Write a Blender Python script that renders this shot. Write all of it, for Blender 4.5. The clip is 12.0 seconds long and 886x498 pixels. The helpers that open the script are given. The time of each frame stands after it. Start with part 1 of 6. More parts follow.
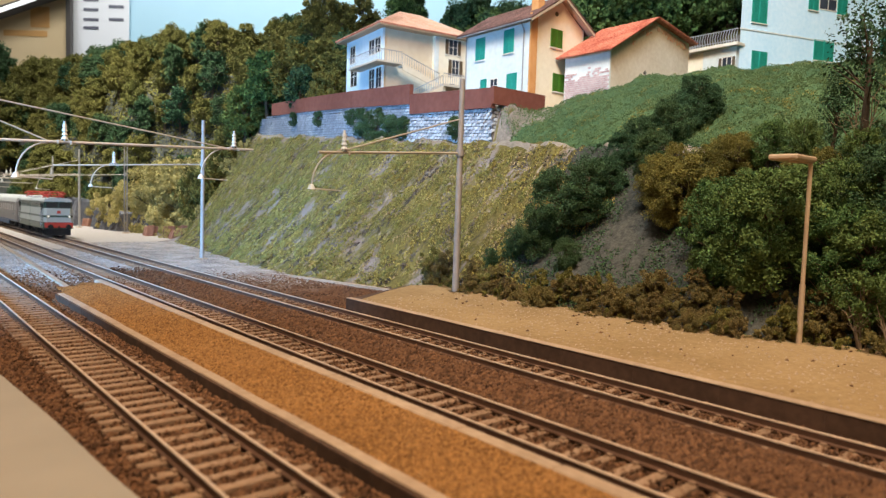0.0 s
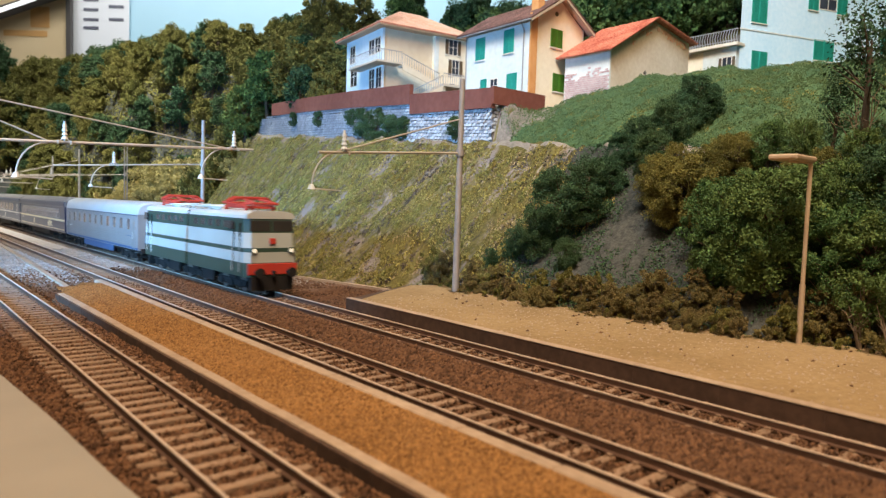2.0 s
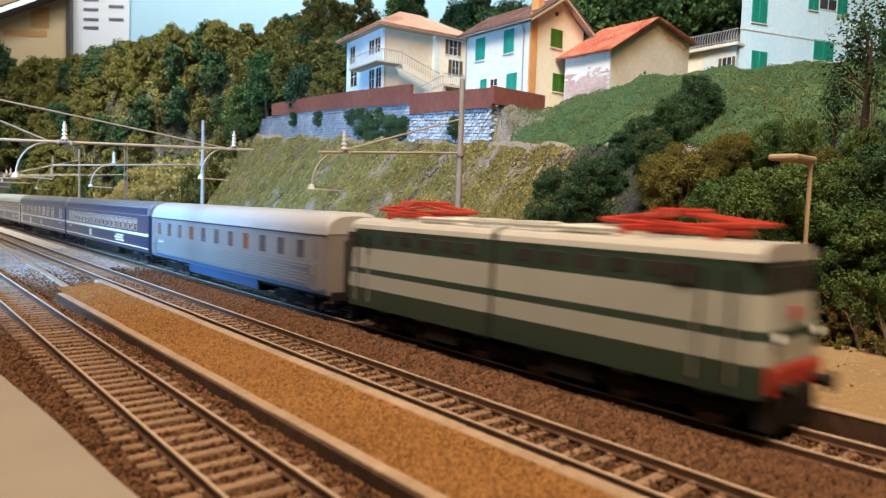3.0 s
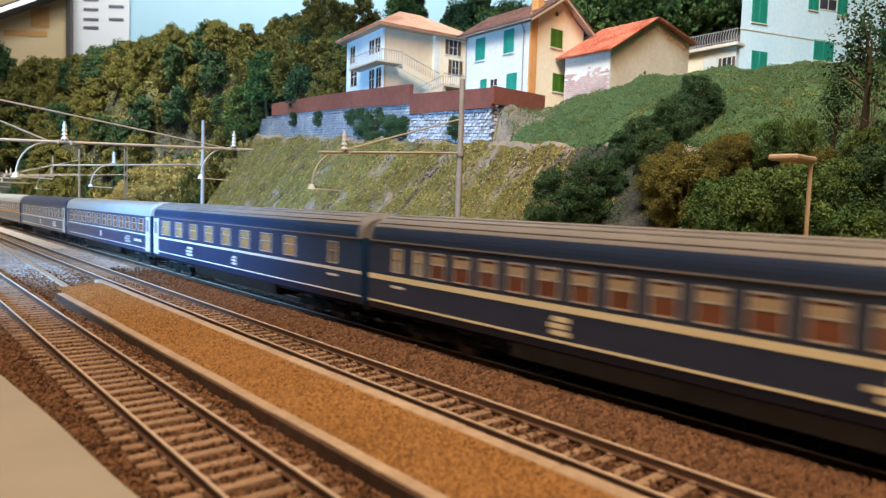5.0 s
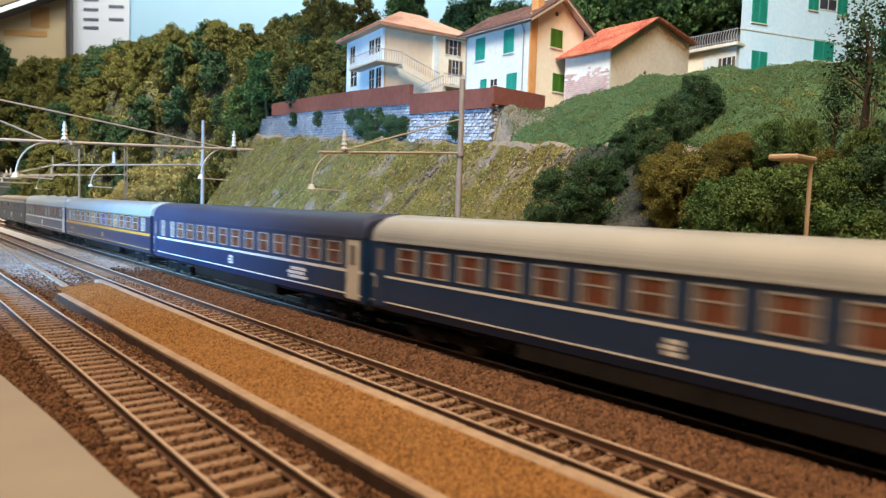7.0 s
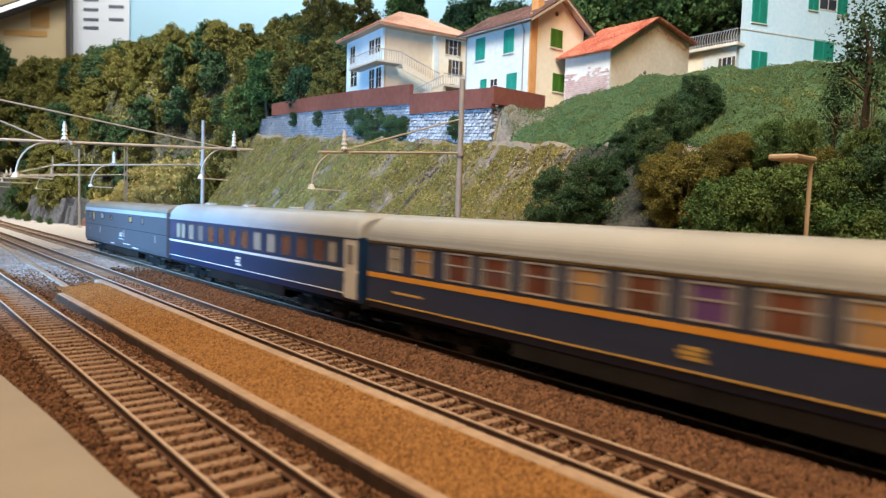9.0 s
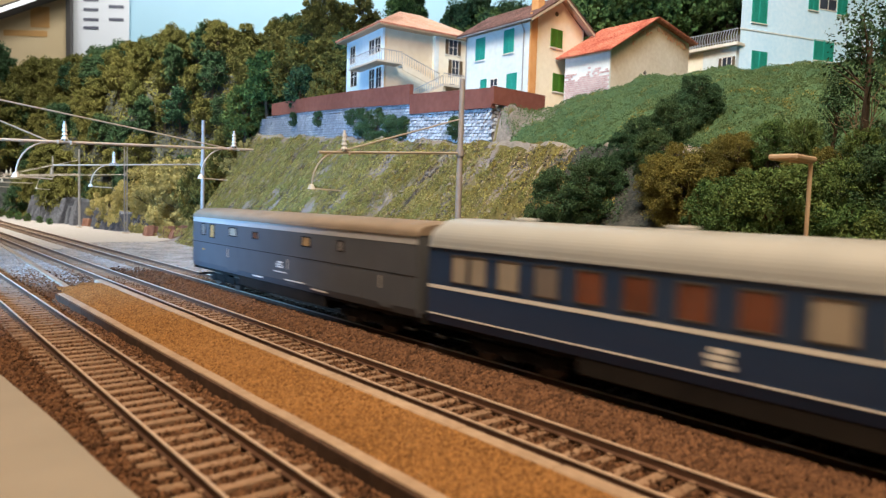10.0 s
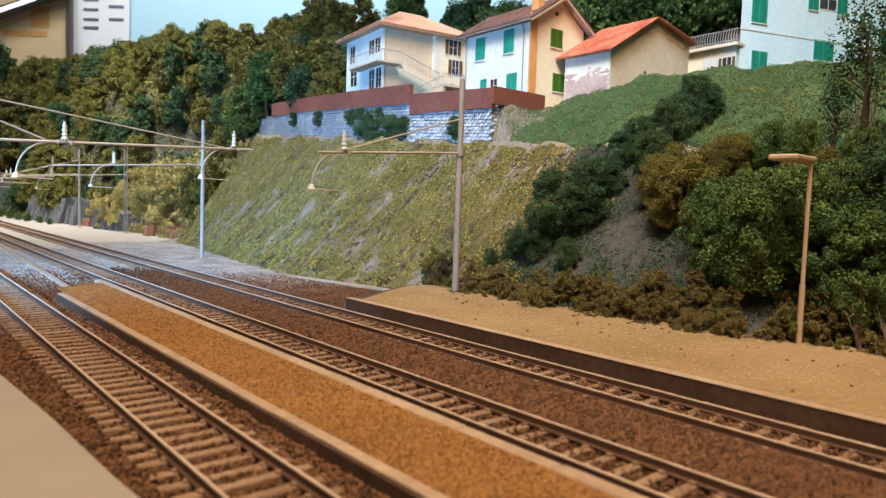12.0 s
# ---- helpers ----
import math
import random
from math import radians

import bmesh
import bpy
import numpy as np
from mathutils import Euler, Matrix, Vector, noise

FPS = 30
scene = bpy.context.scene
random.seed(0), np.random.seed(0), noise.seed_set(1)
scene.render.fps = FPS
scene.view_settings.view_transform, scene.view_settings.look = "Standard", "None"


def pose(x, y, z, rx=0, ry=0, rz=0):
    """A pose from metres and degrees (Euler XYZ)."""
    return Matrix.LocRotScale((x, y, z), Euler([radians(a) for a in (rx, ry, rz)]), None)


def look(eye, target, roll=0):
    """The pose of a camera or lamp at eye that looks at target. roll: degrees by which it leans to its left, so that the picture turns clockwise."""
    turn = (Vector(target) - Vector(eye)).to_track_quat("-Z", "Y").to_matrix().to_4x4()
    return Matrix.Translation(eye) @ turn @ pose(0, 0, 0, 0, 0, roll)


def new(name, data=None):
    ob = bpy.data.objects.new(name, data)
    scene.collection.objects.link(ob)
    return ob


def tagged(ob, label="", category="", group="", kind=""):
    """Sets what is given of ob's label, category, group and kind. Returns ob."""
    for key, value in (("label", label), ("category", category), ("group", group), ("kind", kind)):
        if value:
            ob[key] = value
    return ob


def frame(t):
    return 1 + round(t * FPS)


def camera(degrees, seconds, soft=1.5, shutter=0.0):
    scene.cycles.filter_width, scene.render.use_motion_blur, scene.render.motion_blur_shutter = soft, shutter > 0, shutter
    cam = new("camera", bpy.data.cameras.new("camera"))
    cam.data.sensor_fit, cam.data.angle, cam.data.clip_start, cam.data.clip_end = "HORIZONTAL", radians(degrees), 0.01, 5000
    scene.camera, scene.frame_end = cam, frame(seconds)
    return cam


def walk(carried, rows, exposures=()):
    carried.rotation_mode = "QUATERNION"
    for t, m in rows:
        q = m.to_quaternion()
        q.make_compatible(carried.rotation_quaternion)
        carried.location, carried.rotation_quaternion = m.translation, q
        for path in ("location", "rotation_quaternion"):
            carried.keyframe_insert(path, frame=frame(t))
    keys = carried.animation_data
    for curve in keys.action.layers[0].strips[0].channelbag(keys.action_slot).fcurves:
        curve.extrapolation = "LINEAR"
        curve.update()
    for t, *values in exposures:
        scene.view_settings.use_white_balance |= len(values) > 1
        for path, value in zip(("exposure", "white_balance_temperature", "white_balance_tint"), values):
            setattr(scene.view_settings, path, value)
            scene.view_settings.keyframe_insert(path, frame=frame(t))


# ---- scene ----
# ---- camera ----
# A model railway at 1:87. Lengths below are in millimetres; MM turns them into metres.
MM = 0.001
FORWARD = Vector((0.64461, 0.76180, -0.06426))
EYE = Vector((0.0, 0.0, 54.68)) * MM
cam = camera(66.3, 12.0, soft=1.2, shutter=0.45)
VIEW = look(EYE, EYE + FORWARD, 1.874)
walk(cam, [(0.0, VIEW), (12.0, VIEW)])
# a small aperture, focused on the masts beyond the running track
cam.data.dof.use_dof = True
cam.data.dof.focus_distance = 0.40
cam.data.dof.aperture_fstop = 24.0

# ---- light ----
world = bpy.data.worlds.new("hall_air")
scene.world = world
world.use_nodes = True
world.node_tree.nodes["Background"].inputs["Color"].default_value = (0.9, 0.95, 1.0, 1)
world.node_tree.nodes["Background"].inputs["Strength"].default_value = 0.55
scene.view_settings.exposure = 0.0


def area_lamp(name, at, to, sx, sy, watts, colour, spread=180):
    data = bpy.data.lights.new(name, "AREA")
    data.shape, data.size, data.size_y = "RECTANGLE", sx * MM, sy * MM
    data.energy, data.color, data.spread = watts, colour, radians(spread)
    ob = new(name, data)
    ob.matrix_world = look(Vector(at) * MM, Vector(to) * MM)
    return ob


area_lamp("hall_lamp_warm", (-60, -100, 800), (240, 150, 0), 380, 380, 5.3, (1.0, 0.675, 0.40), 110)
area_lamp("hall_lamp_cool", (-250, 370, 120), (175, 590, 34), 70, 60, 1.6, (0.22, 0.54, 1.0), 78)
# three unseen fill lamps, added to lift the houses, far trees and sky board
area_lamp("fill_lamp_hill", (-150, 60, 1250), (610, 420, 210), 420, 420, 2.7, (0.80, 0.92, 1.0), 50)
area_lamp("fill_lamp_far", (-150, 1050, 1250), (380, 1480, 200), 400, 400, 11.3, (1.0, 0.97, 0.88), 80)
area_lamp("fill_lamp_backdrop", (950, 1893, 1750), (1362, 2384, 450), 2400, 300, 26, (0.95, 0.98, 1.0), 120)


# ---- materials ----
def mat(name, colour, colour2=None, rough=0.7, metal=0.0, grain=200.0, bump=0.0, bump_scale=None, coat=0.0, random_part=0.0, wide=None, spec=None):
    """A node material: two colours mixed by noise at two scales (cycles per metre), with relief of that grain."""
    m = bpy.data.materials.new(name)
    m.use_nodes = True
    nt = m.node_tree
    b = nt.nodes["Principled BSDF"]
    b.inputs["Roughness"].default_value, b.inputs["Metallic"].default_value = rough, metal
    b.inputs["Coat Weight"].default_value = coat
    if spec is not None:
        b.inputs["Specular IOR Level"].default_value = spec
    c2 = colour2 or tuple(c * 0.8 for c in colour)
    tc = nt.nodes.new("ShaderNodeTexCoord")
    n1 = nt.nodes.new("ShaderNodeTexNoise")
    n1.inputs["Scale"].default_value, n1.inputs["Detail"].default_value = grain, 4
    n2 = nt.nodes.new("ShaderNodeTexNoise")
    n2.inputs["Scale"].default_value, n2.inputs["Detail"].default_value = wide or grain / 9, 3
    for n in (n1, n2):
        nt.links.new(tc.outputs["Object"], n.inputs["Vector"])
    add = nt.nodes.new("ShaderNodeMath")
    add.operation = "ADD"
    nt.links.new(n1.outputs["Fac"], add.inputs[0])
    nt.links.new(n2.outputs["Fac"], add.inputs[1])
    last = add.outputs[0]
    if random_part:
        info = nt.nodes.new("ShaderNodeObjectInfo")
        mul = nt.nodes.new("ShaderNodeMath")
        mul.operation = "MULTIPLY_ADD"
        mul.inputs[1].default_value, mul.inputs[2].default_value = random_part, -random_part / 2
        nt.links.new(info.outputs["Random"], mul.inputs[0])
        add2 = nt.nodes.new("ShaderNodeMath")
        add2.operation = "ADD"
        nt.links.new(last, add2.inputs[0])
        nt.links.new(mul.outputs[0], add2.inputs[1])
        last = add2.outputs[0]
    ramp = nt.nodes.new("ShaderNodeMapRange")
    ramp.inputs["From Min"].default_value, ramp.inputs["From Max"].default_value = 0.72, 1.28
    nt.links.new(last, ramp.inputs["Value"])
    mix = nt.nodes.new("ShaderNodeMix")
    mix.data_type = "RGBA"
    mix.inputs["A"].default_value, mix.inputs["B"].default_value = (*colour, 1), (*c2, 1)
    nt.links.new(ramp.outputs["Result"], mix.inputs["Factor"])
    nt.links.new(mix.outputs["Result"], b.inputs["Base Color"])
    if bump:
        bm_ = nt.nodes.new("ShaderNodeBump")
        bm_.inputs["Strength"].default_value = bump
        bm_.inputs["Distance"].default_value = 0.0008
        n3 = nt.nodes.new("ShaderNodeTexNoise")
        n3.inputs["Scale"].default_value, n3.inputs["Detail"].default_value = bump_scale or grain, 5
        nt.links.new(tc.outputs["Object"], n3.inputs["Vector"])
        nt.links.new(n3.outputs["Fac"], bm_.inputs["Height"])
        nt.links.new(bm_.outputs["Normal"], b.inputs["Normal"])
    return m


def leaf_mat(name, dark, light, warm):
    """Flock or loose stone: each piece takes its own shade."""
    m = bpy.data.materials.new(name)
    m.use_nodes = True
    nt = m.node_tree
    b = nt.nodes["Principled BSDF"]
    b.inputs["Roughness"].default_value = 0.85
    b.inputs["Specular IOR Level"].default_value = 0.2
    geo = nt.nodes.new("ShaderNodeNewGeometry")
    tc = nt.nodes.new("ShaderNodeTexCoord")
    n = nt.nodes.new("ShaderNodeTexNoise")
    n.inputs["Scale"].default_value = 45
    nt.links.new(tc.outputs["Object"], n.inputs["Vector"])
    ramp = nt.nodes.new("ShaderNodeValToRGB")
    ramp.color_ramp.elements[0].color = (*dark, 1)
    ramp.color_ramp.elements[1].color = (*light, 1)
    nt.links.new(geo.outputs["Random Per Island"], ramp.inputs["Fac"])
    info = nt.nodes.new("ShaderNodeObjectInfo")
    mul = nt.nodes.new("ShaderNodeMath")
    mul.operation = "MULTIPLY"
    nt.links.new(n.outputs["Fac"], mul.inputs[0])
    nt.links.new(info.outputs["Random"], mul.inputs[1])
    mix = nt.nodes.new("ShaderNodeMix")
    mix.data_type = "RGBA"
    mix.inputs["B"].default_value = (*warm, 1)
    nt.links.new(mul.outputs[0], mix.inputs["Factor"])
    nt.links.new(ramp.outputs["Color"], mix.inputs["A"])
    nt.links.new(mix.outputs["Result"], b.inputs["Base Color"])
    return m


def glow_mat(name, colour, strength):
    m = bpy.data.materials.new(name)
    m.use_nodes = True
    b = m.node_tree.nodes["Principled BSDF"]
    b.inputs["Base Color"].default_value = (*colour, 1)
    b.inputs["Emission Color"].default_value = (*colour, 1)
    b.inputs["Emission Strength"].default_value = strength
    return m


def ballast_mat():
    """Rust-brown ballast that turns to pale grey as y and x grow."""
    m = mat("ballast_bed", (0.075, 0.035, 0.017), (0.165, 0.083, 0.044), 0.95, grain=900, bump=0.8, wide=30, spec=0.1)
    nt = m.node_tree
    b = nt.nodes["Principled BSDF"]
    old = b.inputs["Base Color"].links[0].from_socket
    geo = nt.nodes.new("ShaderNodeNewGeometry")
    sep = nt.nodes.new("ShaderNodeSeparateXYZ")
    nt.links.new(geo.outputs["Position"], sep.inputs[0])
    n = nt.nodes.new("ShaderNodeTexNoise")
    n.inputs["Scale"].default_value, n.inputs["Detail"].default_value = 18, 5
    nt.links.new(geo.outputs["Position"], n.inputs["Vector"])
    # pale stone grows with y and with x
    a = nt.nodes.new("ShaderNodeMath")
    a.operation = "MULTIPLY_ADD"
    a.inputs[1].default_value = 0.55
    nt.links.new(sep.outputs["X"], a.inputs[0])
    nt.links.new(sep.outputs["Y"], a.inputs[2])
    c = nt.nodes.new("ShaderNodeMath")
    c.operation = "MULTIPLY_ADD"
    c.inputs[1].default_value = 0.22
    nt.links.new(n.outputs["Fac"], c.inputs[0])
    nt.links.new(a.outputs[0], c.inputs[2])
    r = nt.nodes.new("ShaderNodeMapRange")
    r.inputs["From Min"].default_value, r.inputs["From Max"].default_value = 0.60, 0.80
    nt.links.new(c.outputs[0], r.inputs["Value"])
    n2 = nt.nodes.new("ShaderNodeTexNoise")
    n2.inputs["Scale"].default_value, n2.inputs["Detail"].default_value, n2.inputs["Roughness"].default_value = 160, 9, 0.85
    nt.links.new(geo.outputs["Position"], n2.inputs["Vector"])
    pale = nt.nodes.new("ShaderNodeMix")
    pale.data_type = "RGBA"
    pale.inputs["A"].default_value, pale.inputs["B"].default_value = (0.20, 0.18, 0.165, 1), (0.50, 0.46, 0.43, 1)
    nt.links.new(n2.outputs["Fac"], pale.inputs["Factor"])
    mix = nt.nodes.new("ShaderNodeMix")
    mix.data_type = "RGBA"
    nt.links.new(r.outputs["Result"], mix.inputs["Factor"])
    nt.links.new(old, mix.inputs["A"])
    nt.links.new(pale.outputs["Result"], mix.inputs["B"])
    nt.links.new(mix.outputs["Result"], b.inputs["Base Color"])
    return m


def slope_mat():
    """Embankment cover: olive flock over violet-grey earth, bare in streaks that run up the slope, with crevice shade
    painted as dark spots.
    """
    m = mat("bank_cover", (0.070, 0.064, 0.020), (0.165, 0.140, 0.048), 0.95, grain=420, bump=1.0, bump_scale=600, wide=30, spec=0.1)
    nt = m.node_tree
    b = nt.nodes["Principled BSDF"]
    last = b.inputs["Base Color"].links[0].from_socket
    tc = nt.nodes.new("ShaderNodeTexCoord")
    for scale, lo, hi, colour, stretch in ((30, 0.50, 0.58, (0.20, 0.172, 0.16), (0.5, 1, 0.5)), (95, 0.56, 0.64, (0.040, 0.033, 0.028), (0.5, 1, 0.5)), (150, 0.60, 0.66, (0.30, 0.25, 0.19), (0.6, 1, 0.6))):
        mp = nt.nodes.new("ShaderNodeMapping")
        mp.inputs["Scale"].default_value = stretch
        nt.links.new(tc.outputs["Object"], mp.inputs["Vector"])
        n = nt.nodes.new("ShaderNodeTexNoise")
        n.inputs["Scale"].default_value, n.inputs["Detail"].default_value, n.inputs["Roughness"].default_value = scale, 8, 0.68
        nt.links.new(mp.outputs["Vector"], n.inputs["Vector"])
        r = nt.nodes.new("ShaderNodeMapRange")
        r.inputs["From Min"].default_value, r.inputs["From Max"].default_value = lo, hi
        nt.links.new(n.outputs["Fac"], r.inputs["Value"])
        mix = nt.nodes.new("ShaderNodeMix")
        mix.data_type = "RGBA"
        mix.inputs["B"].default_value = (*colour, 1)
        nt.links.new(r.outputs["Result"], mix.inputs["Factor"])
        nt.links.new(last, mix.inputs["A"])
        last = mix.outputs["Result"]
    nt.links.new(last, b.inputs["Base Color"])
    return m


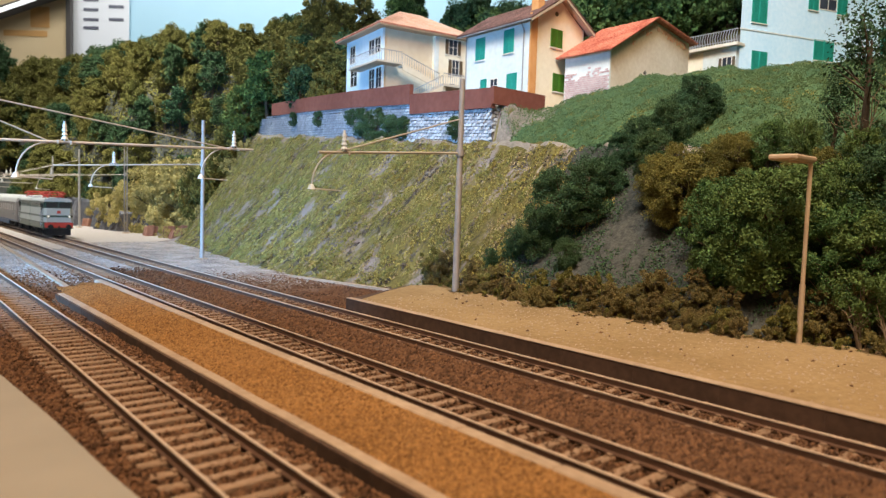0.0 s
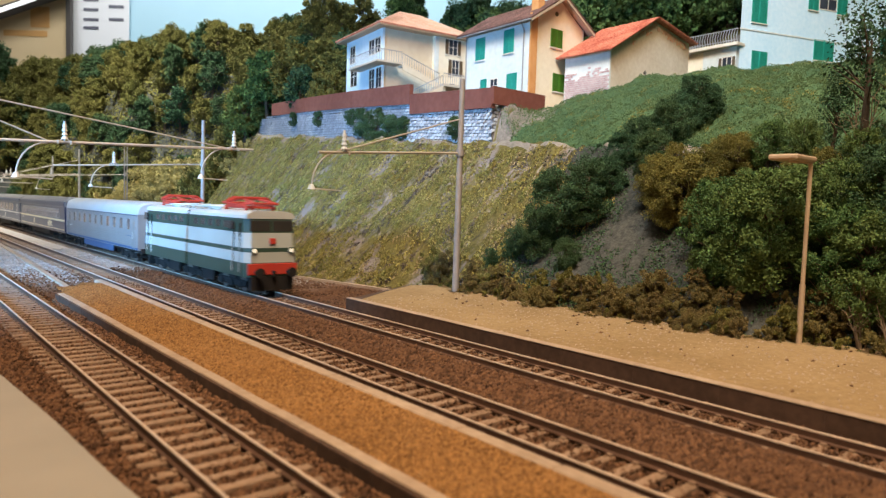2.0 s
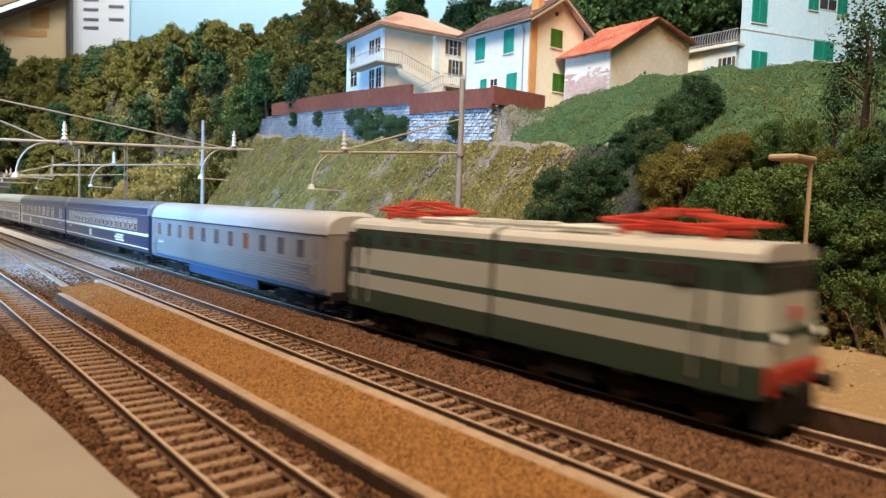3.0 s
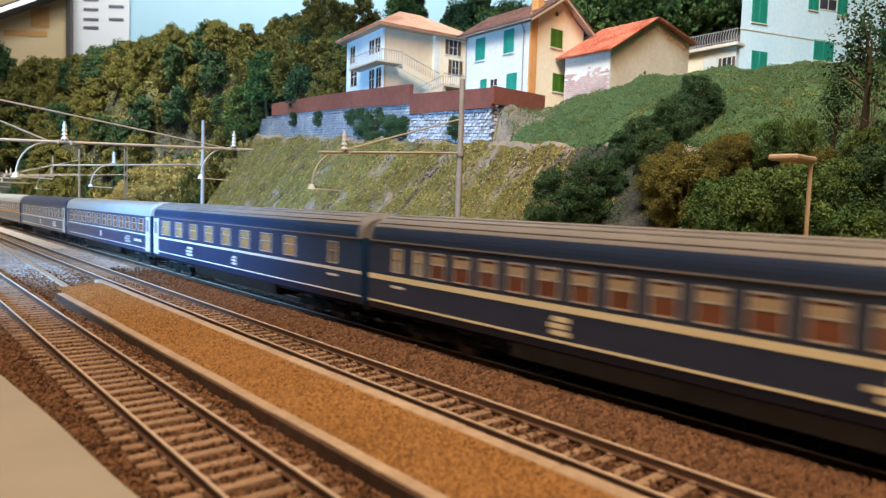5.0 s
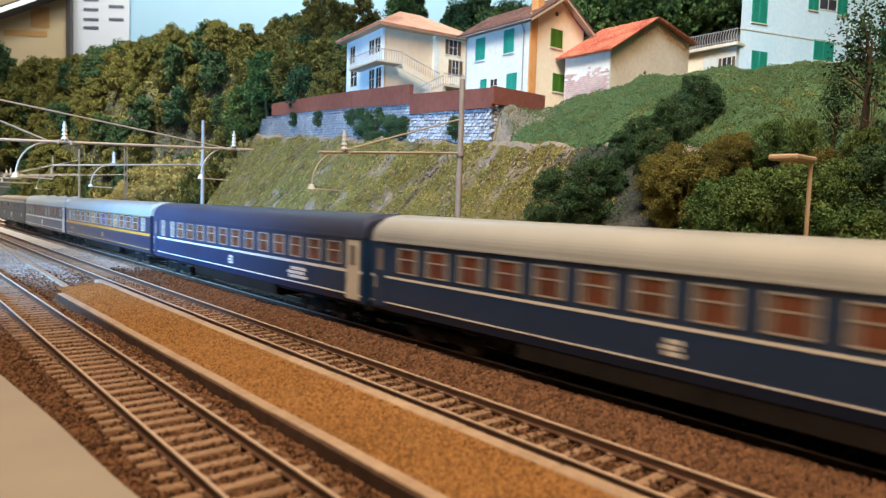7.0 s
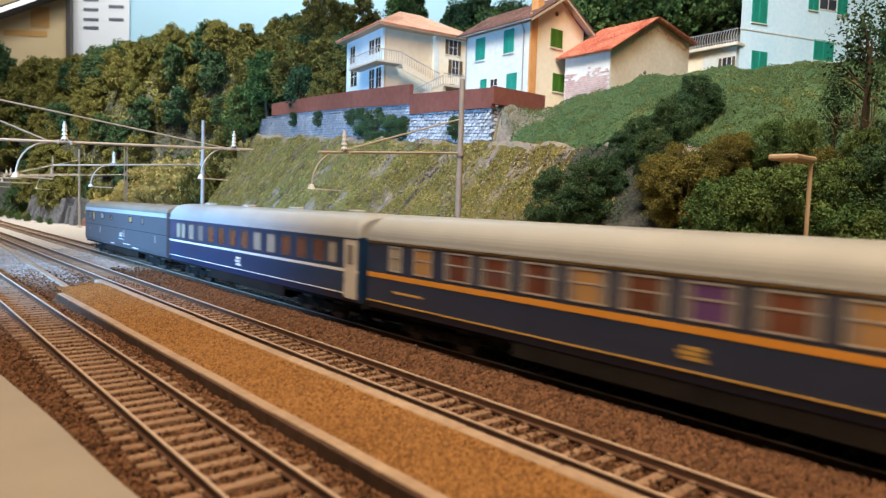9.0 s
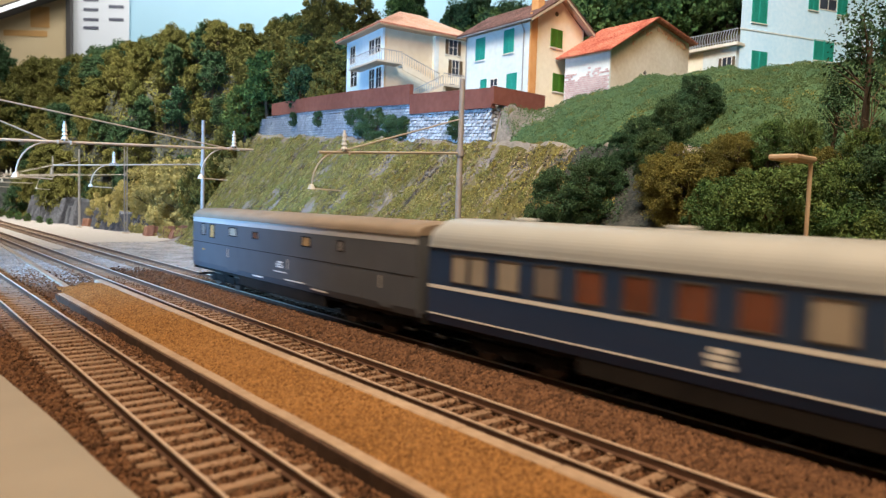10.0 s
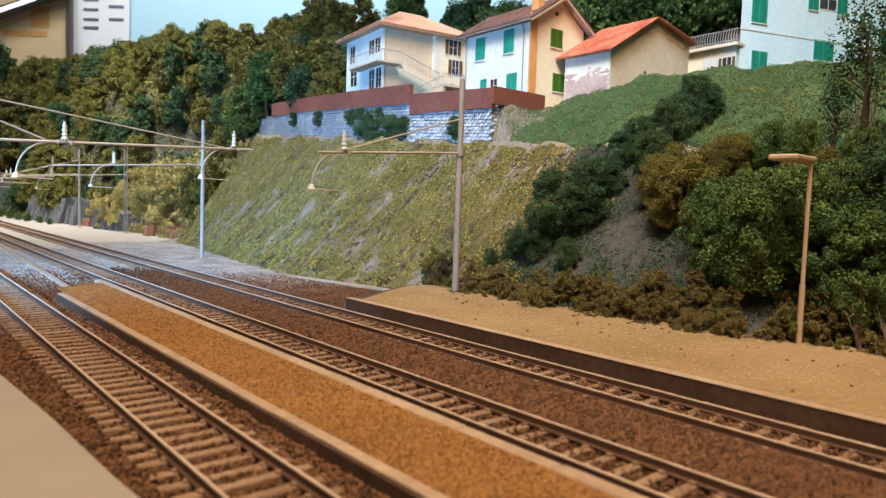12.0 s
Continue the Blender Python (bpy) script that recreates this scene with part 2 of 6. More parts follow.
M = {
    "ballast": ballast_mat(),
    "bank": slope_mat(),
    "stone_brown": leaf_mat("ballast_stone_brown", (0.015, 0.007, 0.004), (0.225, 0.120, 0.066), (0.09, 0.046, 0.026)),
    "stone_grey": mat("ballast_stone_grey", (0.19, 0.175, 0.165), (0.46, 0.43, 0.41), 0.95, grain=400, spec=0.1),
    "grass": leaf_mat("bank_grass", (0.050, 0.047, 0.017), (0.34, 0.30, 0.098), (0.27, 0.235, 0.09)),
    "tuft_green": leaf_mat("bank_tuft_green", (0.068, 0.072, 0.020), (0.30, 0.285, 0.085), (0.25, 0.235, 0.075)),
    "earth_clod": leaf_mat("bank_earth_clod", (0.022, 0.018, 0.015), (0.20, 0.168, 0.15), (0.14, 0.115, 0.10)),
    "tuft_straw": leaf_mat("bank_tuft_straw", (0.13, 0.095, 0.045), (0.44, 0.36, 0.20), (0.34, 0.26, 0.14)),
    "dry_grass": leaf_mat("bank_dry_grass", (0.085, 0.076, 0.022), (0.45, 0.39, 0.125), (0.36, 0.29, 0.09)),
    "grass_green": leaf_mat("meadow_grass", (0.045, 0.095, 0.042), (0.112, 0.190, 0.085), (0.15, 0.185, 0.075)),
    "rail": mat("rail_side_rust", (0.060, 0.030, 0.018), (0.105, 0.054, 0.034), 0.7, 0.2, grain=300),
    "rail_head": mat("rail_head_steel", (0.44, 0.35, 0.28), (0.54, 0.44, 0.36), 0.5, 0.15, grain=200, spec=0.3),
    "sleeper": mat("sleeper_weathered", (0.165, 0.108, 0.07), (0.29, 0.20, 0.14), 0.9, grain=500, bump=0.3, random_part=0.35),
    "sand": mat("platform_sand", (0.22, 0.155, 0.08), (0.32, 0.235, 0.13), 0.95, grain=500, bump=0.5, bump_scale=1500, wide=25, spec=0.1),
    "island": mat("island_gravel", (0.155, 0.078, 0.026), (0.34, 0.188, 0.076), 0.95, grain=800, bump=0.8, bump_scale=1300, wide=30, spec=0.1),
    "kerb": mat("kerb_concrete", (0.28, 0.21, 0.155), (0.40, 0.315, 0.24), 0.85, grain=350, bump=0.2),
    "edge_dark": mat("platform_wall_dark", (0.042, 0.021, 0.012), (0.085, 0.046, 0.029), 0.9, grain=300, bump=0.2),
    "island_stone": leaf_mat("island_gravel_stone", (0.11, 0.050, 0.013), (0.39, 0.205, 0.072), (0.36, 0.235, 0.12)),
    "slab": mat("near_platform_concrete", (0.245, 0.235, 0.215), (0.295, 0.28, 0.255), 0.85, grain=40, wide=8, bump=0.05),
    "mast": mat("mast_grey_paint", (0.25, 0.235, 0.225), (0.33, 0.31, 0.30), 0.6, 0.1, grain=300),
    "brass": mat("boom_brass_wire", (0.40, 0.355, 0.29), (0.50, 0.45, 0.38), 0.5, 0.25, grain=300),
    "porcelain": mat("insulator_porcelain", (0.50, 0.50, 0.48), (0.60, 0.60, 0.57), 0.25, grain=300),
    "tan_metal": mat("lamp_post_tan", (0.42, 0.32, 0.22), (0.5, 0.39, 0.28), 0.5, 0.2, grain=300),
    "white_wall": mat("house_white_plaster", (0.57, 0.61, 0.60), (0.69, 0.72, 0.70), 0.9, grain=220, bump=0.15, wide=24),
    # white plaster twice, with the bluish light on it put into the base colour
    "blue_lit_wall": mat("house_blue_lit_plaster", (0.60, 0.74, 0.84), (0.74, 0.84, 0.90), 0.9, grain=220, bump=0.15, wide=24),
    "cold_lit_wall": mat("house_cold_lit_plaster", (0.52, 0.74, 0.88), (0.68, 0.84, 0.94), 0.9, grain=220, bump=0.15, wide=20),
    "ochre_wall": mat("house_ochre_plaster", (0.74, 0.65, 0.49), (0.82, 0.74, 0.58), 0.9, grain=220, bump=0.15, wide=24),
    "beige_wall": mat("house_beige_plaster", (0.62, 0.52, 0.38), (0.70, 0.61, 0.47), 0.9, grain=120, bump=0.1, wide=14),
    "shed_wall": mat("shed_beige_plaster", (0.56, 0.49, 0.40), (0.70, 0.64, 0.55), 0.95, grain=260, bump=0.3, wide=30),
    "orange_wall": mat("quoin_orange_plaster", (0.55, 0.25, 0.08), (0.63, 0.32, 0.12), 0.9, grain=160),
    "tile_red": mat("roof_tile_red", (0.36, 0.065, 0.035), (0.66, 0.27, 0.17), 0.85, grain=420, bump=0.2, wide=60),
    "tile_pale": mat("roof_tile_orange", (0.60, 0.34, 0.23), (0.76, 0.52, 0.40), 0.85, grain=420, bump=0.2, wide=60),
    "tile_brown": mat("roof_tile_brown", (0.08, 0.040, 0.034), (0.22, 0.12, 0.10), 0.85, grain=420, bump=0.2, wide=60),
    "wood_eave": mat("eave_board", (0.40, 0.30, 0.20), (0.48, 0.37, 0.26), 0.8, grain=250),
    "shutter_teal": mat("shutter_teal_paint", (0.015, 0.27, 0.20), (0.025, 0.33, 0.25), 0.55, grain=300),
    "shutter_green": mat("shutter_green_paint", (0.05, 0.16, 0.012), (0.07, 0.20, 0.02), 0.55, grain=300),
    "shutter_brown": mat("shutter_brown_paint", (0.09, 0.06, 0.035), (0.13, 0.09, 0.05), 0.6, grain=300),
    "win_dark": mat("house_window_glass", (0.03, 0.035, 0.045), (0.06, 0.07, 0.09), 0.15, grain=60),
    "trim": mat("window_trim", (0.66, 0.60, 0.50), (0.72, 0.67, 0.57), 0.8, grain=200),
    "grey_metal": mat("railing_metal", (0.33, 0.34, 0.36), (0.42, 0.43, 0.45), 0.5, 0.5, grain=200),
    "stair": mat("stair_concrete", (0.50, 0.43, 0.34), (0.58, 0.51, 0.42), 0.85, grain=200),
    "rust": mat("parapet_rust_brown", (0.15, 0.045, 0.032), (0.21, 0.075, 0.055), 0.75, grain=180, wide=20),
    "wall_stone": mat("dry_stone", (0.22, 0.25, 0.30), (0.56, 0.61, 0.68), 0.9, grain=200, bump=0.3, random_part=0.5),
    "wall_stone_brown": mat("dry_stone_brown", (0.17, 0.11, 0.07), (0.34, 0.24, 0.17), 0.9, grain=200, bump=0.3, random_part=0.5),
    "mortar": mat("wall_joint", (0.13, 0.14, 0.17), (0.20, 0.21, 0.24), 0.95, grain=300),
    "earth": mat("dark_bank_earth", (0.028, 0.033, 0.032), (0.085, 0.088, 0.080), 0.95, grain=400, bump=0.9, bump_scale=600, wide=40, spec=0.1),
    "meadow": mat("meadow_cover", (0.030, 0.070, 0.034), (0.085, 0.140, 0.062), 0.95, grain=420, bump=0.8, bump_scale=600, wide=30, spec=0.1),
    "path": mat("path_gravel", (0.12, 0.108, 0.095), (0.25, 0.225, 0.195), 0.95, grain=500, bump=0.5, wide=40),
    "twig": mat("twig_pale", (0.15, 0.11, 0.07), (0.24, 0.18, 0.12), 0.9, grain=400),
    "bark": mat("bark", (0.05, 0.035, 0.022), (0.10, 0.07, 0.045), 0.9, grain=400),
    "leaf_dark": leaf_mat("foliage_dark", (0.009, 0.028, 0.018), (0.066, 0.150, 0.072), (0.075, 0.115, 0.04)),
    "leaf_mid": leaf_mat("foliage_green", (0.016, 0.046, 0.016), (0.105, 0.205, 0.066), (0.125, 0.16, 0.04)),
    "leaf_olive": leaf_mat("foliage_olive", (0.044, 0.050, 0.011), (0.205, 0.20, 0.055), (0.185, 0.160, 0.042)),
    "leaf_yellow": leaf_mat("foliage_yellow", (0.27, 0.235, 0.08), (0.48, 0.415, 0.17), (0.42, 0.34, 0.12)),
    "leaf_brown": leaf_mat("foliage_brown", (0.062, 0.048, 0.020), (0.20, 0.150, 0.058), (0.17, 0.16, 0.05)),
    "sky_board": mat("backdrop_sky_paint", (0.42, 0.66, 0.78), (0.48, 0.71, 0.82), 0.9, grain=3, wide=1),
    "room": mat("hall_wall_paint", (0.62, 0.58, 0.52), (0.66, 0.62, 0.56), 0.9, grain=4),
    "poster": mat("poster_paper", (0.78, 0.78, 0.79), (0.82, 0.82, 0.83), 0.7, grain=6),
    "ink": mat("poster_ink", (0.10, 0.10, 0.13), (0.15, 0.15, 0.18), 0.7, grain=30),
    "tan_board": mat("tan_panel", (0.62, 0.46, 0.26), (0.68, 0.52, 0.31), 0.6, grain=5),
    "tan_reflection": mat("tan_panel_reflection", (0.56, 0.29, 0.09), (0.60, 0.33, 0.12), 0.6, grain=20),
    "dark_post": mat("display_post_dark", (0.06, 0.05, 0.045), (0.09, 0.08, 0.07), 0.5, grain=20),
    "tube": glow_mat("display_tube", (0.95, 0.97, 1.0), 1.2),
    "rock": mat("grey_rock", (0.045, 0.048, 0.058), (0.15, 0.155, 0.18), 0.9, grain=220, bump=0.7),
    "brick_pink": mat("brick_pale_pink", (0.42, 0.27, 0.25), (0.66, 0.52, 0.49), 0.9, grain=300, random_part=0.8),
    "brick": mat("brown_rock", (0.16, 0.07, 0.045), (0.30, 0.15, 0.10), 0.9, grain=150, bump=0.4),
}


# ---- building helpers ----
def at_mm(x, y, z, rx=0, ry=0, rz=0):
    return pose(x * MM, y * MM, z * MM, rx, ry, rz)


def thing(name, m, label="", category="", group="", kind=""):
    ob = new(name)
    ob.empty_display_size = 0.01
    ob.matrix_world = m
    return tagged(ob, label, category, group, kind)


def mesh_of(bm, name, material, smooth=False):
    bmesh.ops.scale(bm, vec=(MM, MM, MM), verts=bm.verts)
    bmesh.ops.recalc_face_normals(bm, faces=bm.faces)
    me = bpy.data.meshes.new(name)
    bm.to_mesh(me)
    bm.free()
    me.materials.append(material)
    if smooth:
        for f in me.polygons:
            f.use_smooth = True
    return me


def part(name, bm, material, parent=None, label="", smooth=False, kind=""):
    """One bmesh, in millimetres, as one mesh object, under its thing where one is given."""
    ob = new(name, mesh_of(bm, name, material, smooth))
    ob.parent = parent
    return tagged(ob, label, kind=kind)


def box(bm, x0, x1, y0, y1, z0, z1, bevel=0.0):
    r = bmesh.ops.create_cube(bm, size=1)
    for v in r["verts"]:
        v.co = Vector((x0 + (v.co.x + 0.5) * (x1 - x0), y0 + (v.co.y + 0.5) * (y1 - y0), z0 + (v.co.z + 0.5) * (z1 - z0)))
    if bevel:
        es = list({e for v in r["verts"] for e in v.link_edges})
        bmesh.ops.bevel(bm, geom=es, offset=bevel, segments=1, affect="EDGES")
    return bm


def boxed(*a, **k):
    return box(bmesh.new(), *a, **k)


def rod(bm, a, b, r0, r1=None, n=8):
    a, b = Vector(a), Vector(b)
    d = b - a
    m = Matrix.Translation((a + b) / 2) @ d.to_track_quat("Z", "Y").to_matrix().to_4x4()
    bmesh.ops.create_cone(bm, cap_ends=True, segments=n, radius1=r0, radius2=r0 if r1 is None else r1, depth=d.length, matrix=m)
    return bm


def rods(points, r, n=6):
    bm = bmesh.new()
    for a, b in zip(points, points[1:]):
        rod(bm, a, b, r, n=n)
    return bm


def prism(bm, pts, axis, a, b):
    """A closed outline pushed from a to b along an axis: 'x' outline in (y, z), 'y' in (x, z), 'z' in (x, y)."""
    def co(p, t):
        return {"x": (t, p[0], p[1]), "y": (p[0], t, p[1]), "z": (p[0], p[1], t)}[axis]
    v0 = [bm.verts.new(co(p, a)) for p in pts]
    v1 = [bm.verts.new(co(p, b)) for p in pts]
    n = len(pts)
    bm.faces.new(v0)
    bm.faces.new(v1[::-1])
    for i in range(n):
        bm.faces.new((v0[i], v1[i], v1[(i + 1) % n], v0[(i + 1) % n]))
    return bm


def prisms(pts, axis, a, b):
    return prism(bmesh.new(), pts, axis, a, b)


def mesh_from(name, verts, faces, material):
    """Vertices and equal-sided faces as arrays, in millimetres."""
    me = bpy.data.meshes.new(name)
    verts, faces = np.asarray(verts, dtype=np.float32) * MM, np.asarray(faces, dtype=np.int32)
    k = faces.shape[1]
    me.vertices.add(len(verts))
    me.vertices.foreach_set("co", verts.ravel())
    me.loops.add(faces.size)
    me.loops.foreach_set("vertex_index", faces.ravel())
    me.polygons.add(len(faces))
    me.polygons.foreach_set("loop_start", np.arange(0, faces.size, k, dtype=np.int32))
    me.polygons.foreach_set("loop_total", np.full(len(faces), k, dtype=np.int32))
    me.update(calc_edges=True)
    me.materials.append(material)
    return me


def flakes(rng, centres, size, up=0.0):
    """A four-sided flake at each centre, turned at random; up leans them upright."""
    n = len(centres)
    a = rng.normal(size=(n, 3))
    if up:
        a[:, 2] = np.abs(a[:, 2]) + up
    a /= np.linalg.norm(a, axis=1)[:, None]
    b = np.cross(a, rng.normal(size=(n, 3)))
    b /= np.linalg.norm(b, axis=1)[:, None] + 1e-9
    s = size * rng.uniform(0.6, 1.4, (n, 1))
    v = np.stack([centres - a * s, centres + b * s * 0.55, centres + a * s, centres - b * s * 0.55], 1)
    return v.reshape(-1, 3), np.arange(4 * n).reshape(n, 4)


OCTA = np.array([(1, 0, 0), (-1, 0, 0), (0, 1, 0), (0, -1, 0), (0, 0, 1), (0, 0, -1)], float)
OCTA_F = np.array([(0, 2, 4), (2, 1, 4), (1, 3, 4), (3, 0, 4), (2, 0, 5), (1, 2, 5), (3, 1, 5), (0, 3, 5)])


def pebbles(rng, centres, size):
    n = len(centres)
    v = OCTA[None] * (size * rng.uniform(0.5, 1.2, (n, 6, 1)))
    ang = rng.uniform(0, 6.28, n)
    c, s = np.cos(ang)[:, None], np.sin(ang)[:, None]
    v = np.stack([v[..., 0] * c - v[..., 1] * s + v[..., 2] * 0.4, v[..., 0] * s + v[..., 1] * c, v[..., 2] * 0.8 + v[..., 0] * 0.3], -1)
    v = v + centres[:, None, :]
    f = OCTA_F[None] + 6 * np.arange(n)[:, None, None]
    return v.reshape(-1, 3), f.reshape(-1, 3)


# ---- the ground ----
def lerp(x, table):
    return np.interp(x, [a for a, _ in table], [b for _, b in table])


def ease(u):
    u = np.clip(u, 0, 1)
    return u * u * (3 - 2 * u)


FOOT = [(-300, 310), (90, 299), (136, 280), (219, 272), (355, 277), (463, 250), (613, 264), (880, 300), (960, 350), (1060, 420), (1250, 370), (1500, 290), (1750, 245), (2600, 240)]


def wall_x(y):
    return 394 + 0.06 * (y - 410)


def terrain(x, y):
    """Height of the ground, in millimetres: yard, embankment, path, meadow, terrace and wooded hill."""
    foot = lerp(y, FOOT)
    ridge, top = 345 + 0.075 * y, 76 + 0.075 * y
    u = (x - foot) / np.maximum(ridge - foot, 20)
    bank = -4 + (top + 4) * np.clip(0.12 * ease(u) + 0.88 * np.clip(u, 0, 1) ** 1.05, 0, 1)
    back = np.maximum(x - ridge - 22, 0)
    meadow = bank + 108 * (1 - np.exp(-back / 140)) + 0.45 * np.maximum(back - 420, 0)
    terrace = bank + ease((x - wall_x(y) - 1) / 8) * (32 - 0.011 * (y - 410)) + 0.55 * np.maximum(x - 600, 0)
    w = ease((y - 385) / 24)
    near = meadow * (1 - w) + terrace * w
    hill = -4 + 325 * ease((x - foot) / 195) + 0.12 * np.maximum(x - foot - 195, 0)
    hill = np.where(y > 2010, np.maximum(hill, 92 + 255 * ease((y - 2010) / 220)), hill)
    k = ease((y - 900) / 90)
    z = near * (1 - k) + hill * k
    return np.minimum(z, 420)


rng = np.random.default_rng(7)


def rough(x, y, s):
    return np.array([noise.noise(Vector((a * s, b * s, 0.0))) for a, b in zip(x.ravel(), y.ravel())]).reshape(x.shape)


def ground_sheet():
    gx = np.concatenate([np.arange(-700, 200, 90.0), np.arange(200, 720, 5.0), np.arange(720, 1800, 80.0)])
    gy = np.concatenate([np.arange(-700, -40, 60.0), np.arange(-40, 1000, 5.5), np.arange(1000, 2000, 50.0), [2002.0, 2014.0], np.arange(2050, 3700, 60.0)])
    x, y = np.meshgrid(gx, gy)
    flat = x.copy()
    x = x + (lerp(y, FOOT) - 275) * np.clip(1 - np.abs(flat - 275) / np.where(flat < 275, 70, 75), 0, 1) * (y < 900)
    z = terrain(x, y)
    out = ease((x - lerp(y, FOOT)) / 25)
    z = z + out * (rough(x, y, 0.03) * 7 + rough(x, y, 0.09) * 3.5 + rough(x, y, 0.22) * 2)
    z = z + (1 - out) * (x > 200) * rough(x, y, 0.06) * 0.7
    n, m = x.shape
    i = (np.arange(n - 1)[:, None] * m + np.arange(m - 1)[None]).ravel()
    f = np.stack([i, i + 1, i + m + 1, i + m], 1)
    v = np.stack([x, y, z], -1).reshape(-1, 3)
    mid = v[f].mean(1)
    f = f[0.6459 * mid[:, 0] + 0.7634 * mid[:, 1] < 2700]
    mid = v[f].mean(1)
    f = f[0.7634 * mid[:, 0] - 0.6459 * mid[:, 1] > -2560]
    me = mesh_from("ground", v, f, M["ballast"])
    me.materials.append(M["bank"])
    me.materials.append(M["path"])
    me.materials.append(M["earth"])
    me.materials.append(M["meadow"])
    cx, cy = v[f].mean(1)[:, 0], v[f].mean(1)[:, 1]
    ridge = 345 + 0.075 * cy
    fc = flat.ravel()[f].mean(1)
    idx = np.where(np.where(cy < 900, fc > 275, cx > lerp(cy, FOOT)), 1, 0)
    wob = 4 * np.sin(cy * 0.05) + 3 * np.sin(cy * 0.13)
    idx = np.where((np.abs(cx - ridge - 5 - wob * 0.5) < 8) & (cy < 900) & (cy > 60), 2, idx)
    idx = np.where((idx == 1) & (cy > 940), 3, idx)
    idx = np.where((idx == 1) & (cx > ridge + 14) & (cx < 470) & (np.abs(cy - 396 + 0.10 * (cx - 395)) < 8), 2, idx)
    idx = np.where((idx == 1) & (cx > ridge + 20) & (cy < 402), 4, idx)
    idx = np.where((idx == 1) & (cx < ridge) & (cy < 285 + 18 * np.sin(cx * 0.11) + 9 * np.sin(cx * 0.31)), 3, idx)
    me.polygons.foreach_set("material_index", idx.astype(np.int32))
    for p_ in me.polygons:
        p_.use_smooth = True
    return tagged(new("ground", me), "model yard ground of brown ballast rising to a grassy bank", "ground", kind="structure")


ground_sheet()


def floor_z(x, y):
    return float(terrain(np.array([float(x)]), np.array([float(y)]))[0])


# ---- hall round the layout ----
def hall():
    side = Vector((0.7634, -0.6459, 0))
    fwd = Vector((0.6459, 0.7634, 0))
    # painted sky board behind the layout, square to the view
    mid = fwd * 2750
    ang = math.degrees(math.atan2(side.y, side.x))
    back = part("backdrop", boxed(-2600, 2600, 0, 12, -900, 1900), M["sky_board"])
    back.matrix_world = at_mm(mid.x, mid.y, 0, rz=ang)
    tagged(back, "pale blue painted sky board behind the layout", "backdrop", kind="structure")
    for nm, bm in (("wall_south", boxed(-2612, 2612, -4700, -4690, -900, 1900)), ("wall_east", boxed(2600, 2612, -4690, 0, -900, 1900)),
                   ("wall_west", boxed(-2612, -2600, -4690, 0, -900, 1900)), ("floor", boxed(-2612, 2612, -4700, 12, -912, -900)),
                   ("ceiling", boxed(-2612, 2612, -4700, 12, 1900, 1912))):
        ob = part(nm, bm, M["room"])
        ob.matrix_world = at_mm(mid.x, mid.y, 0, rz=ang)
        tagged(ob, "plain painted surface of the exhibition hall", nm.split("_")[0], kind="structure")


hall()


def tunnel_portal():
    t = thing("tunnel_portal", at_mm(110, 2000, 0), "grey stone tunnel portal where the tracks enter the hill", "tunnel portal", kind="structure")
    for a, b in ((-95, -80), (-32, -12), (84, 100)):
        part("pier", boxed(a, b, 0, 14, -5, 80), M["rock"], t)
    part("lintel", boxed(-100, 105, 0, 14, 66, 98, bevel=1), M["rock"], t)
    part("tunnel_back", boxed(-95, 100, 15, 18, -5, 10), M["edge_dark"], t)


tunnel_portal()


# ---- tracks ----
RAIL_A, RAIL_B, RAIL_C = 49.15, 116.84, 168.19   # near rail of each track
GAUGE, PITCH = 16.5, 6.9


def rail_profile(x):
    return [(x - 1.05, -2.6), (x + 1.05, -2.6), (x + 1.05, -2.25), (x + 0.3, -1.95), (x + 0.3, -0.5), (x - 0.3, -0.5), (x - 0.3, -1.95), (x - 1.05, -2.25)]


def sleeper_mesh(name):
    bm = bmesh.new()
    box(bm, -14.8, 14.8, -1.3, 1.3, -4.6, -2.6, bevel=0.22)
    for s in (-1, 1):
        for o in (-1.25, 1.25):
            box(bm, s * GAUGE / 2 + o - 0.55, s * GAUGE / 2 + o + 0.55, -0.7, 0.7, -2.6, -2.05)
    return mesh_of(bm, name, M["sleeper"])


def track(rail_x, y0, y1, label):
    t = thing("railway_track", at_mm(rail_x + GAUGE / 2, 0, 0), label, "railway track", "tracks", "structure")
    for s in (-1, 1):
        r = part("rail", prisms(rail_profile(s * GAUGE / 2), "y", y0, y1), M["rail"], t)
        part("rail_head", boxed(s * GAUGE / 2 - 0.40, s * GAUGE / 2 + 0.40, y0, y1, -0.5, 0.0, bevel=0.1), M["rail_head"], r, "worn bright rail head")
    me = sleeper_mesh("sleeper")
    r = random.Random(rail_x)
    ys = np.arange(y0 + 3, y1, PITCH)
    near = [y for y in ys if -30 < y < 620]
    for y in near:
        s = new("sleeper", me)
        s.parent = t
        s.location = (r.uniform(-0.4, 0.4) * MM, (y + r.uniform(-0.3, 0.3)) * MM, r.uniform(-0.25, 0.1) * MM)
        s.rotation_euler = (0, 0, r.uniform(-0.02, 0.02))
    bm = bmesh.new()
    for y in ys:
        if not -30 < y < 620:
            box(bm, -14.8, 14.8, y - 1.55, y + 1.55, -4.6, -2.6)
    part("far_sleepers", bm, M["sleeper"], t, kind="stuff")


track(RAIL_A, -200, 1500, "single track with brown sleepers and worn rails beside the near platform")
track(RAIL_B, -200, 2300, "straight track with brown sleepers beside the island platform")
track(RAIL_C, -600, 3420, "straight track that the passenger train runs on")


